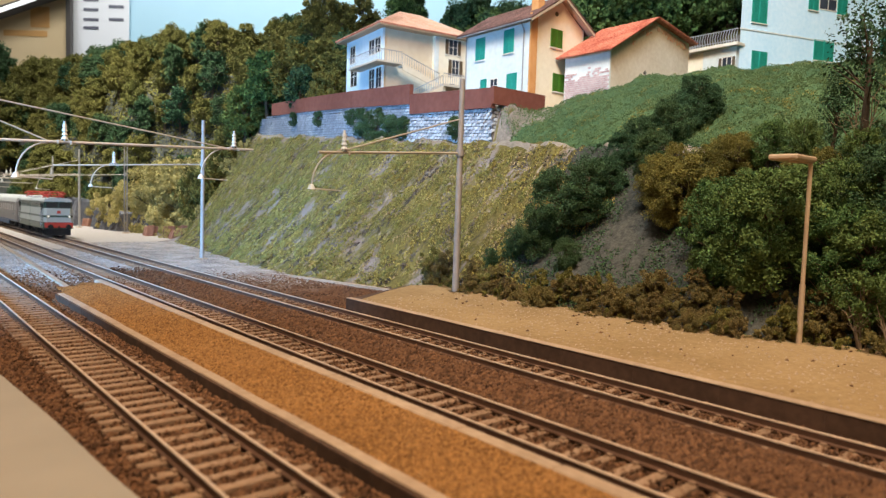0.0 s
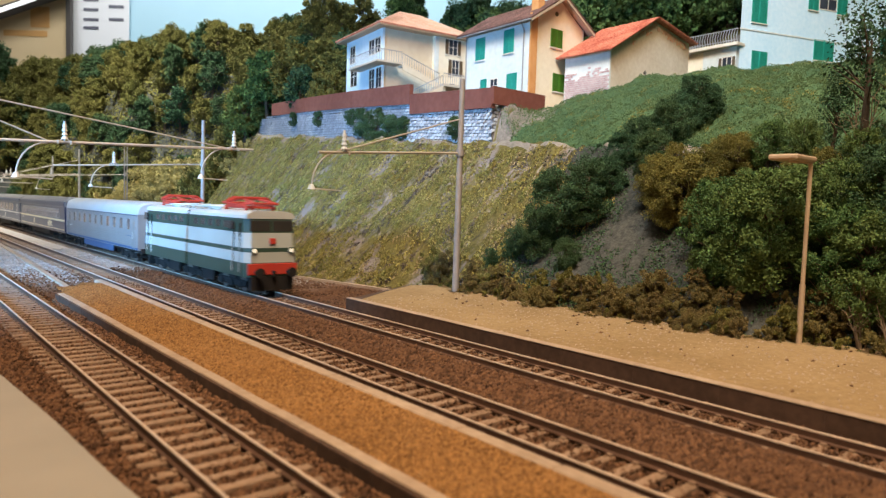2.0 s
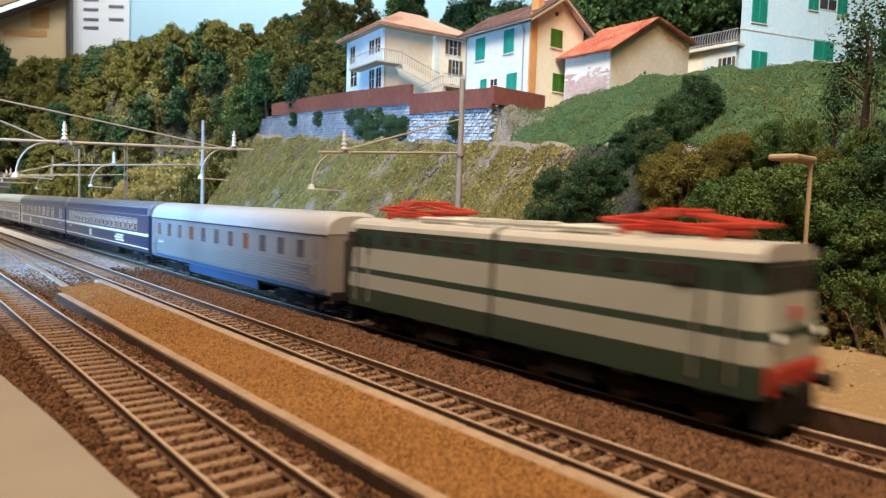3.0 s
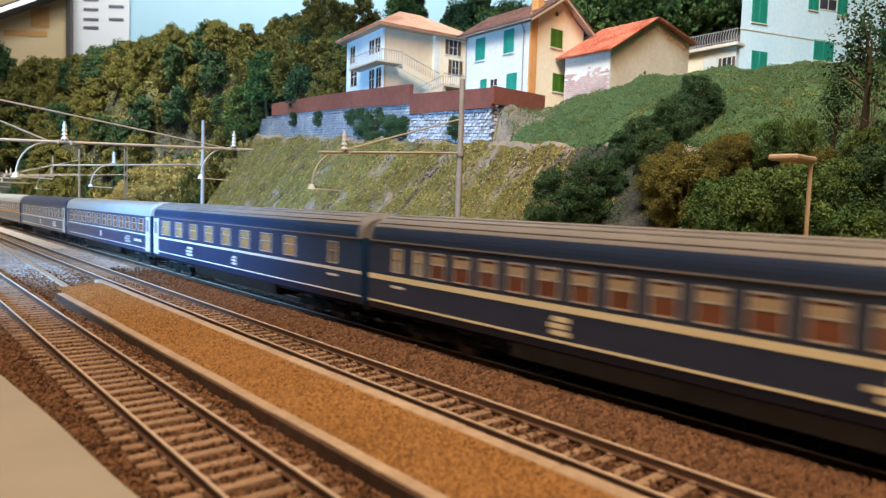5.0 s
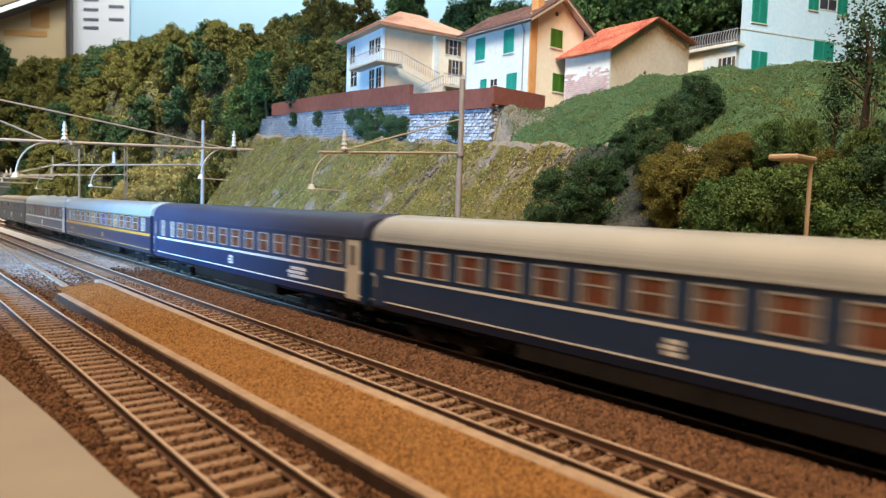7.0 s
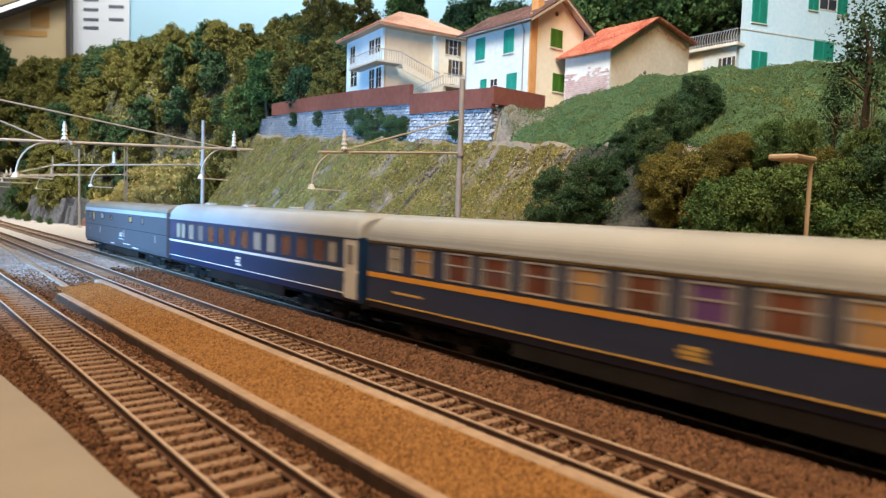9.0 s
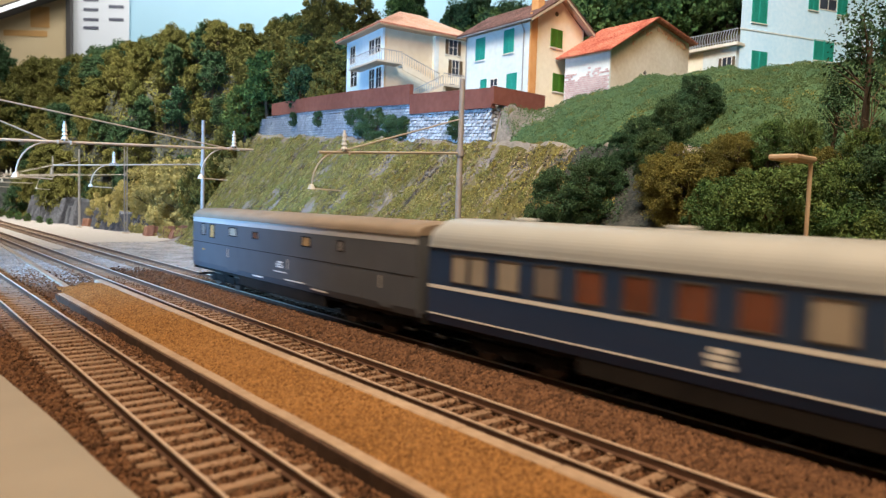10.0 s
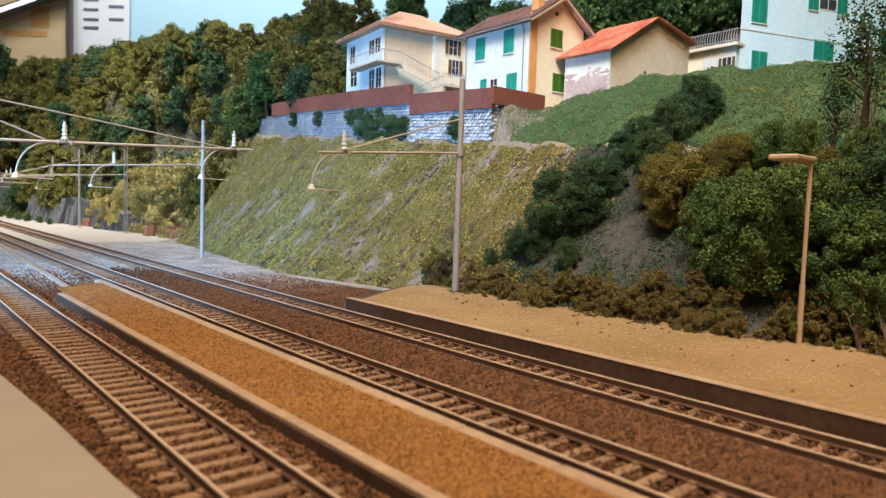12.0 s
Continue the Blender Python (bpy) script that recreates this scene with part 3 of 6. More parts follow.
def ballast_stones():
    r = np.random.default_rng(3)
    n = 62000
    y = 40 + 760 * r.uniform(0, 1, n) ** 1.5
    x = r.uniform(30, 200, n)
    x = np.concatenate([x, r.uniform(26, 78, 30000)])
    y = np.concatenate([y, 60 + 330 * r.uniform(0, 1, 30000) ** 1.3])
    ok = ~((x > 76) & (x < 109) & (y < 440)) & ~((x > 193) & (y < 300)) & ~((x < np.interp(y, [60, 122, 174, 227, 275, 320], [37, 35.5, 32.5, 28.5, 23.5, 15.5])) & (y < 330))
    for rail in (RAIL_A, RAIL_B, RAIL_C):
        ok &= ~((np.abs(x - rail) < 1.6) | (np.abs(x - rail - GAUGE) < 1.6))
    x, y = x[ok], y[ok]
    z = np.full(len(x), -4.0)
    for rail in (RAIL_A, RAIL_B, RAIL_C):
        z = np.where(np.abs(x - rail - GAUGE / 2) < 17, -3.6, z)
    z += r.uniform(-0.5, 0.5, len(x))
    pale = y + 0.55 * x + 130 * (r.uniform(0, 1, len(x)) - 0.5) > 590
    m = 26000
    y2 = r.uniform(300, 900, m)
    x2 = 198 + (np.interp(y2, [300, 355, 463, 613, 880], [285, 280, 252, 266, 302]) - 198) * r.uniform(0, 1, m)
    x, y = np.concatenate([x, x2]), np.concatenate([y, y2])
    z = np.concatenate([z, np.full(m, -4.0) + r.uniform(-0.4, 0.3, m)])
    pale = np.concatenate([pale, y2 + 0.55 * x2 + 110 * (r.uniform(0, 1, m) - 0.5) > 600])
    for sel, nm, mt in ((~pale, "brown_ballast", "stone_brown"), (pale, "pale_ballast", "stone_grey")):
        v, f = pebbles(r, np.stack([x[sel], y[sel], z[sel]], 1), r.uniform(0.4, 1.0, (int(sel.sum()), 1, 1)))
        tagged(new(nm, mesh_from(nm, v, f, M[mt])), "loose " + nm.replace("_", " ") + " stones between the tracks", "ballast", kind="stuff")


ballast_stones()


def ballast_heaps():
    """Ballast heaped over the sleeper ends beside the two far tracks."""
    r = np.random.default_rng(17)
    for x0, x1, n in ((RAIL_B + GAUGE + 1.7, RAIL_C - 1.7, 52000), (RAIL_C + GAUGE + 1.6, 193.2, 9000), (109.6, RAIL_B - 1.6, 6000)):
        y = 30 + 620 * r.uniform(0, 1, n) ** 1.5
        x = r.uniform(x0, x1, n)
        ok = y + 0.55 * x + 150 * (r.uniform(0, 1, n) - 0.5) < 575
        x, y = x[ok], y[ok]
        n = len(x)
        edge = np.minimum(x - x0, x1 - x)
        z = -3.4 + (1.5 if n > 20000 else 0.7) * np.clip(edge / 3, 0, 1) + 0.35 * np.sin(x * 0.5 + y * 0.11) * np.sin(y * 0.23) + r.uniform(-0.4, 0.4, n)
        v, f = pebbles(r, np.stack([x, y, z], 1), r.uniform(0.5, 1.0, (n, 1, 1)) * np.where(r.uniform(0, 1, (n, 1, 1)) < 0.2, 1.5, 1.0))
        tagged(new("heaped_ballast", mesh_from("heaped_ballast", v, f, M["stone_brown"])), "brown ballast heaped over the sleeper ends", "ballast", kind="stuff")
    n = 11000
    y = 30 + 370 * r.uniform(0, 1, n) ** 1.3
    x = 69.5 + 5.6 * r.uniform(0, 1, n) ** 0.7
    z = -3.9 + 2.3 * ((x - 69.5) / 5.6) ** 1.5 + 0.5 * np.sin(y * 0.09) * np.sin(y * 0.31) + r.uniform(-0.4, 0.4, n)
    v, f = pebbles(r, np.stack([x - 2.0 * y / 420, y, z], 1), r.uniform(0.4, 0.85, (n, 1, 1)))
    tagged(new("kerb_ballast", mesh_from("kerb_ballast", v, f, M["stone_brown"])), "brown ballast banked against the island kerb", "ballast", kind="stuff")
    n = 9000
    y = 30 + 480 * r.uniform(0, 1, n) ** 1.3
    x = np.where(r.uniform(0, 1, n) < 0.6, RAIL_C, RAIL_B) + r.uniform(1.7, GAUGE - 1.7, n)
    v, f = pebbles(r, np.stack([x, y, r.uniform(-3.3, -2.6, n)], 1), 0.62)
    tagged(new("strewn_ballast", mesh_from("strewn_ballast", v, f, M["stone_brown"])), "brown ballast strewn over the sleepers", "ballast", kind="stuff")


ballast_heaps()


# ---- platforms ----
def near_platform():
    pts = [(-400, -300), (37, -300), (36.5, 60), (35, 122), (34, 135), (32, 174), (28, 227), (23, 275), (15, 320), (-20, 380), (-400, 420)]
    bm = prisms(pts, "z", -6, 2.0)
    bmesh.ops.bevel(bm, geom=[e for e in bm.edges if all(v.co.z > 1.9 for v in e.verts)], offset=0.6, segments=2, affect="EDGES")
    tagged(part("near_platform", bm, M["slab"]), "smooth beige concrete platform slab with a curved edge", "platform", kind="structure")


def island_platform():
    t = thing("island_platform", at_mm(0, 0, 0), "low ochre gravel island platform with concrete kerbs", "platform", kind="structure")
    part("gravel_top", prisms([(77.5, -300), (105.5, -300), (106.5, 440), (96, 446), (75.5, 402)], "z", -5, 1.7), M["island"], t)
    # kerb stones along both sides
    r = random.Random(4)
    y = -60.0
    while y < 396:
        ln = 23.7
        part("kerb_stone", boxed(75.2 - 2.0 * max(0, y) / 420, 77.9 - 2.0 * max(0, y) / 420, y, min(y + ln, 400), -5, 1.75, bevel=0.1), M["edge_dark"], t)
        part("kerb_cap", boxed(76.2 - 2.0 * max(0, y) / 420, 79.4 - 2.0 * max(0, y) / 420, y, min(y + ln, 400), 1.6, 2.1 + r.uniform(-0.2, 0.15), bevel=0.2), M["kerb"], t)
        y += 23.7
    y = -60.0
    while y < 450:
        part("kerb_stone", boxed(105.0, 109.2, y, min(y + 29.4, 456), -5, 2.0 + r.uniform(-0.12, 0.12), bevel=0.35), M["kerb"], t)
        y += 29.6
    rr = np.random.default_rng(8)
    n = 24000
    yy = 40 + 390 * rr.uniform(0, 1, n) ** 1.4
    v, f = pebbles(rr, np.stack([rr.uniform(79, 104.5, n), yy, np.full(n, 1.6) + rr.uniform(-0.3, 0.25, n)], 1), 0.55)
    g = new("loose_gravel", mesh_from("loose_gravel", v, f, M["island_stone"]))
    tagged(g, "loose ochre gravel on the island platform", "gravel", kind="stuff")


def station_platform():
    t = thing("station_platform", at_mm(0, 0, 0), "sandy station platform with a dark brick edge wall", "platform", kind="structure")
    pts = [(196.0, -300), (340, -300), (325, 100), (300, 240), (285, 330), (262, 340), (230, 322), (196.0, 299)]
    part("sand_top", prisms(pts, "z", -5, 3.4), M["sand"], t)
    y = -80.0
    while y < 290:
        part("edge_block", boxed(193.6, 196.1, y, y + 29.8, -5, 3.45, bevel=0.06), M["edge_dark"], t)
        part("edge_cap", boxed(193.4, 197.2, y, y + 29.7, 3.4, 3.9, bevel=0.2), M["kerb"], t)
        y += 29.8
    part("end_wall", prisms([(193.6, 307.5), (196, 299), (262, 340), (262, 343)], "z", -5, 3.0), M["edge_dark"], t)
    part("end_kerb", prisms([(244, 470), (247, 471), (268, 352), (265, 351)], "z", -5, -2.2), M["kerb"], t)
    rr = np.random.default_rng(9)
    n = 2200
    v, f = pebbles(rr, np.stack([rr.uniform(198, 280, n), rr.uniform(40, 300, n), np.full(n, 3.35)], 1), rr.uniform(0.2, 0.75, (n, 1, 1)))
    g = new("sand_grains", mesh_from("sand_grains", v, f, M["kerb"]))
    tagged(g, "scattered pale grains on the sandy platform", "gravel", kind="stuff")
    n = 120
    y = rr.uniform(30, 300, n)
    x = 198 + (lerp(y, FOOT) - 4 - 198) * rr.uniform(0, 1, n) ** 0.55
    v, f = pebbles(rr, np.stack([x, y, np.full(n, 3.5)], 1), rr.uniform(0.3, 1.1, (n, 1, 1)) ** 1.4)
    g = new("fallen_crumbs", mesh_from("fallen_crumbs", v, f, M["stone_brown"]))
    tagged(g, "dark crumbs of earth scattered on the sandy platform", "gravel", kind="stuff")


near_platform()
island_platform()
station_platform()


def cable_duct():
    t = thing("cable_duct", at_mm(0, 0, 0), "pale concrete cable duct lying between the tracks", "cable duct")
    a, b = Vector((90, 455, 0)), Vector((106, 880, 0))
    d = (b - a) / 14
    for i in range(14):
        p0, p1 = a + d * i, a + d * (i + 0.97)
        part("duct_cover", prisms([(p0.x, p0.y), (p0.x + 3.2, p0.y), (p1.x + 3.2, p1.y), (p1.x, p1.y)], "z", -4.5, -2.6), M["kerb"], t)


cable_duct()


# ---- catenary masts ----
def insulator(parent, x, z, down=False):
    bm = bmesh.new()
    for i in range(4):
        bmesh.ops.create_cone(bm, cap_ends=True, segments=12, radius1=1.9 - 0.22 * i, radius2=0.9, depth=1.9, matrix=Matrix.Translation((x, 0, z + 2.6 + 2.1 * i)))
    rod(bm, (x, 0, z), (x, 0, z + 11.4), 0.6)
    part("insulator", bm, M["porcelain"], parent, "white ribbed porcelain insulator", smooth=False)
    bm = bmesh.new()
    for s in (-3.2, 3.2):
        rod(bm, (x + s, 0, z), (x, 0, z + 2.6), 0.35)
        rod(bm, (x + s, 0, z - 1.0), (x + s, 0, z + 1.0), 0.9)
    part("bracket", bm, M["brass"], parent)


def steady_arm(parent, x, z):
    pts = [(x, 0, z)]
    for i in range(1, 8):
        a = i / 7
        pts.append((x - 15 * math.sin(a * 1.5708), 0, z - 18 * (1 - math.cos(a * 1.5708))))
    part("drop_arm", rods(pts, 0.45), M["brass"], parent)
    ex, ez = pts[-1][0], pts[-1][2]
    bm = bmesh.new()
    bmesh.ops.create_cone(bm, cap_ends=True, segments=10, radius1=2.2, radius2=0.9, depth=2.6, matrix=Matrix.Translation((ex, 0, ez)))
    part("end_insulator", bm, M["porcelain"], parent)
    part("steady_rod", rods([(ex, 0, ez - 1), (ex + 17, 0, ez - 1.5)], 0.4), M["brass"], parent)


def mast(x, y, z0, top, booms, label, lattice=False):
    """booms: (reach to the left, reach to the right, height, insulator offsets, tie height)."""
    t = thing("catenary_mast", at_mm(x, y, 0), label, "catenary mast", "catenary masts")
    bm = bmesh.new()
    if lattice:
        for s in (-2.0, 2.0):
            box(bm, s - 0.6, s + 0.6, -0.8, 0.8, z0, top)
        for i in range(int((top - z0) / 7)):
            sgn = 1 if i % 2 else -1
            rod(bm, (-2 * sgn, 0, z0 + 7 * i), (2 * sgn, 0, z0 + 7 * i + 7), 0.35, n=5)
    else:
        rod(bm, (0, 0, z0), (0, 0, top), 2.05, 1.55, n=14)
    part("post", bm, M["mast"], t, smooth=False)
    part("base", boxed(-4.5, 4.5, -4.5, 4.5, z0 - 2, z0 + 1.4, bevel=0.4), M["kerb"], t)
    for left, right, z, ins, tie in booms:
        part("boom", rods([(-left, 0, z - 0.07 * left), (right, 0, z)], 0.7, 8), M["brass"], t)
        part("collar", rods([(0, 0, z - 2), (0, 0, z + 2)], 2.5, 12), M["mast"], t)
        for o in ins:
            insulator(t, o, z + 0.07 * o)
            steady_arm(t, o - 3.5, z - 0.5 + 0.07 * o)
        if tie:
            part("tie_rod", rods([(0, 0, tie), (ins[0], 0, z + 1 + 0.07 * ins[0])], 0.45), M["brass"], t)
    return t


mast(268, 304, 2, 129, [(95, 3, 86, [-80], 106)], "grey tubular catenary mast on the sandy platform")
mast(241, 640, -4, 127, [(125, 3, 86, [-78], None)], "grey tubular catenary mast at the foot of the bank")
mast(299, 1108, -4, 128, [(150, 3, 86, [-100], None)], "grey lattice catenary mast beside the far tracks", lattice=True)
mast(275, 1296, -4, 130, [(160, 3, 88, [-100], 112)], "grey tubular catenary mast beside the far tracks")
mast(292, 1611, -4, 130, [(180, 3, 88, [-110], 112)], "grey tubular catenary mast beside the far tracks")
# a mast on the near side whose long boom reaches across the tracks
t_ = thing("catenary_mast", at_mm(34, 420, 0), "brass boom with two insulators on a mast beside the near track", "catenary mast", "catenary masts")
part("post", rods([(0, 0, -4), (0, 0, 132)], 1.8, 14), M["mast"], t_)
part("boom", rods([(-2, 0, 80.5), (157, 0, 86.6)], 0.8, 8), M["brass"], t_)
insulator(t_, 48, 82.4)
insulator(t_, 144, 86.1)
steady_arm(t_, 40, 81.5)
steady_arm(t_, 138, 85.6)
part("tie_rod", rods([(0, 0, 104), (138, 0, 86.5)], 0.45), M["brass"], t_)
part("tie_rod", rods([(0, 0, 98), (40, 0, 82.5)], 0.45), M["brass"], t_)


def far_wires():
    t = thing("overhead_wire_portal", at_mm(150, 1750, 0), "thin wire portal with insulators over the far yard", "catenary portal")
    for i, z in enumerate((74, 84, 96)):
        part("span_wire", rods([(-190, i * 60, z), (150, i * 60, z)], 0.7), M["brass"], t)
        for x in (-120, -60, 10, 70):
            bm = bmesh.new()
            bmesh.ops.create_cone(bm, cap_ends=True, segments=8, radius1=2.4, radius2=1.2, depth=7, matrix=Matrix.Translation((x + 12 * i, i * 60, z + 4)))
            part("insulator", bm, M["porcelain"], t)
    for x in (-190, 150):
        part("post", rods([(x, 0, -4), (x, 0, 110)], 2, 8), M["mast"], t)
        part("post", rods([(x, 120, -4), (x, 120, 110)], 2, 8), M["mast"], t)


far_wires()


def platform_lamp():
    t = thing("platform_lamp", at_mm(287, 114, 3.4), "slim tan platform lamp with a flat twin head", "lamp post")
    part("post", rods([(0, 0, 0), (0, 0, 74)], 0.85, 12), M["tan_metal"], t)
    part("sleeve", rods([(0, 0, 0), (0, 0, 24)], 1.15, 12), M["tan_metal"], t)
    part("lamp_head", boxed(-17, 2, -1.6, 9.5, 73.2, 75.4, bevel=0.6), M["tan_metal"], t)
    part("cross_arm", rods([(0, 0, 73), (-10, 4, 73)], 0.6), M["tan_metal"], t)


platform_lamp()


# ---- stone wall and parapet ----
def stone_wall():
    t = thing("retaining_wall", at_mm(0, 0, 0), "blue-grey dry stone retaining wall below the houses", "stone wall", kind="structure")
    r = random.Random(11)
    pieces = 0
    shapes = []
    for i in range(6):
        bm = boxed(-1.2, 1.0, -2.2, 2.2, -1.2, 1.2)
        for v in bm.verts:
            v.co += Vector((r.uniform(-0.35, 0.35), r.uniform(-0.5, 0.5), r.uniform(-0.3, 0.3)))
        bmesh.ops.bevel(bm, geom=list(bm.edges), offset=0.3, segments=1, affect="EDGES")
        shapes.append(mesh_of(bm, "stone", M["wall_stone"]))
    joined = bmesh.new()
    core = bmesh.new()
    y = 410.0
    while y < 905:
        top = float(lerp(y, [(410, 138), (526, 143), (527, 152), (675, 161), (860, 171), (905, 165)]))
        bot = float(lerp(y, [(410, 104), (555, 114), (675, 121), (910, 130)]))
        row = 0
        z = bot + 1.2
        while z < top:
            yy = y + (2.5 if row % 2 else 0)
            if yy < 560 and pieces < 290:
                s = new("stone", shapes[r.randrange(6)])
                s.parent = t
                s.location = Vector((wall_x(yy) - 0.4 + r.uniform(-0.3, 0.3), yy + r.uniform(-0.4, 0.4), z)) * MM
                s.rotation_euler = (r.uniform(-0.1, 0.1), 0, r.uniform(-0.08, 0.08))
                pieces += 1
            else:
                a, h = r.uniform(1.7, 2.3), r.uniform(0.85, 1.2)
                o = r.uniform(-0.3, 0.3)
                box(joined, wall_x(yy) - 1.5 + o, wall_x(yy) + 1, yy - a, yy + a, z - h, z + h)
            row += 1
            z += 2.9
        y += 5.1
    part("wall_stones", joined, M["wall_stone"], t, kind="stuff")
    for a, b, z0, z1 in ((409, 527, 98, 143), (527, 700, 108, 161), (700, 905, 116, 171)):
        prism(core, [(wall_x(a) + 0.4, a), (wall_x(a) + 6, a), (wall_x(b) + 6, b), (wall_x(b) + 0.4, b)], "z", z0, z1 - 6)
    part("wall_core", core, M["mortar"], t)
    # brown return towards the meadow
    for i in range(12):
        for k in range(8):
            z = 136 - k * 3
            if z > 116 + i * 2.4:
                s = new("stone", shapes[(i + k) % 6])
                s.parent = t
                s.rotation_euler = (0, 0, radians(90))
                s.location = Vector((396 + i * 5 + (k % 2) * 2.4, 409.4, z)) * MM


def parapet():
    t = thing("parapet", at_mm(0, 0, 0), "rust-brown panelled parapet on the stone wall", "parapet", kind="structure")
    def panel(a, b, za0, zb0, za1, zb1):
        xa, xb = wall_x(a), wall_x(b)
        bm = bmesh.new()
        v = [bm.verts.new(c) for c in ((xa - 3.4, a, za0), (xb - 3.4, b, zb0), (xb - 3.4, b, zb1), (xa - 3.4, a, za1), (xa + 1, a, za0), (xb + 1, b, zb0), (xb + 1, b, zb1), (xa + 1, a, za1))]
        for q in ((0, 1, 2, 3), (7, 6, 5, 4), (0, 4, 5, 1), (1, 5, 6, 2), (2, 6, 7, 3), (3, 7, 4, 0)):
            bm.faces.new([v[i] for i in q])
        part("parapet_panel", bm, M["rust"], t)
    panel(406, 526.6, 136, 141, 152.2, 160)
    panel(527, 640, 150.5, 158, 169.7, 176)
    panel(640.4, 760, 158, 164, 176, 181)
    panel(760.4, 862, 164, 168, 181, 184)
    part("parapet_panel", boxed(391, 454, 404.5, 407.5, 139, 153.5), M["rust"], t)


stone_wall()
parapet()


# ---- houses ----
def shutter(parent, axis, u0, u1, z0, z1, material, off=0.0, name="shutter"):
    """A louvred shutter on the wall x=off (axis 'x') or y=off (axis 'y'), with its sill."""
    bm = bmesh.new()
    def wall_box(b, a0, a1, c0, c1, d0, d1):
        if axis == "x":
            box(b, off - d1, off - d0, a0, a1, c0, c1)
        else:
            box(b, a0, a1, off - d1, off - d0, c0, c1)
    m = (u0 + u1) / 2
    for a, b in ((u0, m - 0.15), (m + 0.15, u1)):
        wall_box(bm, a, b, z0, z1, -0.2, 0.35)
        wall_box(bm, a, a + 0.7, z0, z1, 0.3, 0.75)
        wall_box(bm, b - 0.7, b, z0, z1, 0.3, 0.75)
        n = max(3, int((z1 - z0) / 1.6))
        for i in range(n + 1):
            z = z0 + (z1 - z0 - 0.5) * i / n
            wall_box(bm, a, b, z, z + 0.5, 0.3, 0.65)
    sh = part(name, bm, material, parent)
    bm = bmesh.new()
    wall_box(bm, u0 - 0.8, u1 + 0.8, z0 - 1.3, z0 - 0.25, -0.2, 1.2)
    part("sill", bm, M["trim"], sh)


def house_window(parent, axis, u0, u1, z0, z1, off=0.0, shutters=None):
    bm, fr = bmesh.new(), bmesh.new()
    def wall_box(b, a0, a1, c0, c1, d0, d1):
        if axis == "x":
            box(b, off - d1, off - d0, a0, a1, c0, c1)
        else:
            box(b, a0, a1, off - d1, off - d0, c0, c1)
    wall_box(bm, u0, u1, z0, z1, -0.3, 0.12)
    w = part("window", bm, M["win_dark"], parent)
    t = 0.9
    for a0, a1, c0, c1 in ((u0 - t, u0, z0 - t, z1 + t), (u1, u1 + t, z0 - t, z1 + t), (u0, u1, z1, z1 + t), (u0, u1, z0 - t, z0), ((u0 + u1) / 2 - 0.3, (u0 + u1) / 2 + 0.3, z0, z1), (u0, u1, (z0 + z1) / 2 - 0.25, (z0 + z1) / 2 + 0.25)):
        wall_box(fr, a0, a1, c0, c1, -0.2, 0.45)
    part("window_frame", fr, M["trim"], w)
    if shutters:
        for a, b in ((u0 - 5.2, u0 - 1), (u1 + 1, u1 + 5.2)):
            shutter(parent, axis, a, b, z0, z1, M[shutters], off)


def tiled_slope(parent, a, b, c, d, material, rows):
    """A roof slope with eave a-b and ridge d-c (corners in order), carrying rows of half-round tiles down the slope."""
    a, b, c, d = (Vector(v) for v in (a, b, c, d))
    nrm = (b - a).cross(d - a).normalized()
    if nrm.z < 0:
        nrm.negate()
    bm = bmesh.new()
    lo = [bm.verts.new(v) for v in (a, b, c, d)]
    hi = [bm.verts.new(v + nrm * 1.1) for v in (a, b, c, d)]
    bm.faces.new(lo[::-1])
    bm.faces.new(hi)
    for i in range(4):
        bm.faces.new((lo[i], lo[(i + 1) % 4], hi[(i + 1) % 4], hi[i]))
    roof = part("roof_slope", bm, material, parent)
    bm = bmesh.new()
    for i in range(rows + 1):
        f = i / rows
        p0, p1 = a.lerp(b, f) + nrm * 1.15, d.lerp(c, f) + nrm * 1.15
        if (p1 - p0).length < 1:
            continue
        segs = max(2, int((p1 - p0).length / 6))
        for k in range(segs):
            q0, q1 = p0.lerp(p1, k / segs), p0.lerp(p1, (k + 1.08) / segs)
            rod(bm, q0 + nrm * 0.22, q1, 0.72, 0.55, n=6)
    part("roof_tiles", bm, material, roof, kind="stuff")


def gable_walls(parent, w, l, z0, ze, zr, front, side):
    """Four walls; the ridge runs along y, so the gables stand on y=0 and y=l."""
    part("wall", boxed(0, 2, 0, l, z0, ze), side, parent)
    part("wall", boxed(w - 2, w, 0, l, z0, ze), side, parent)
    for y in (0, l - 2):
        part("gable_wall", prisms([(2, z0), (w - 2, z0), (w - 2, ze - 0.4), (w / 2, zr), (2, ze - 0.4)], "y", y, y + 2), front, parent)


def gutter(parent, pts, material="grey_metal", r=0.55):
    part("drainpipe", rods(pts, r), M[material], parent)


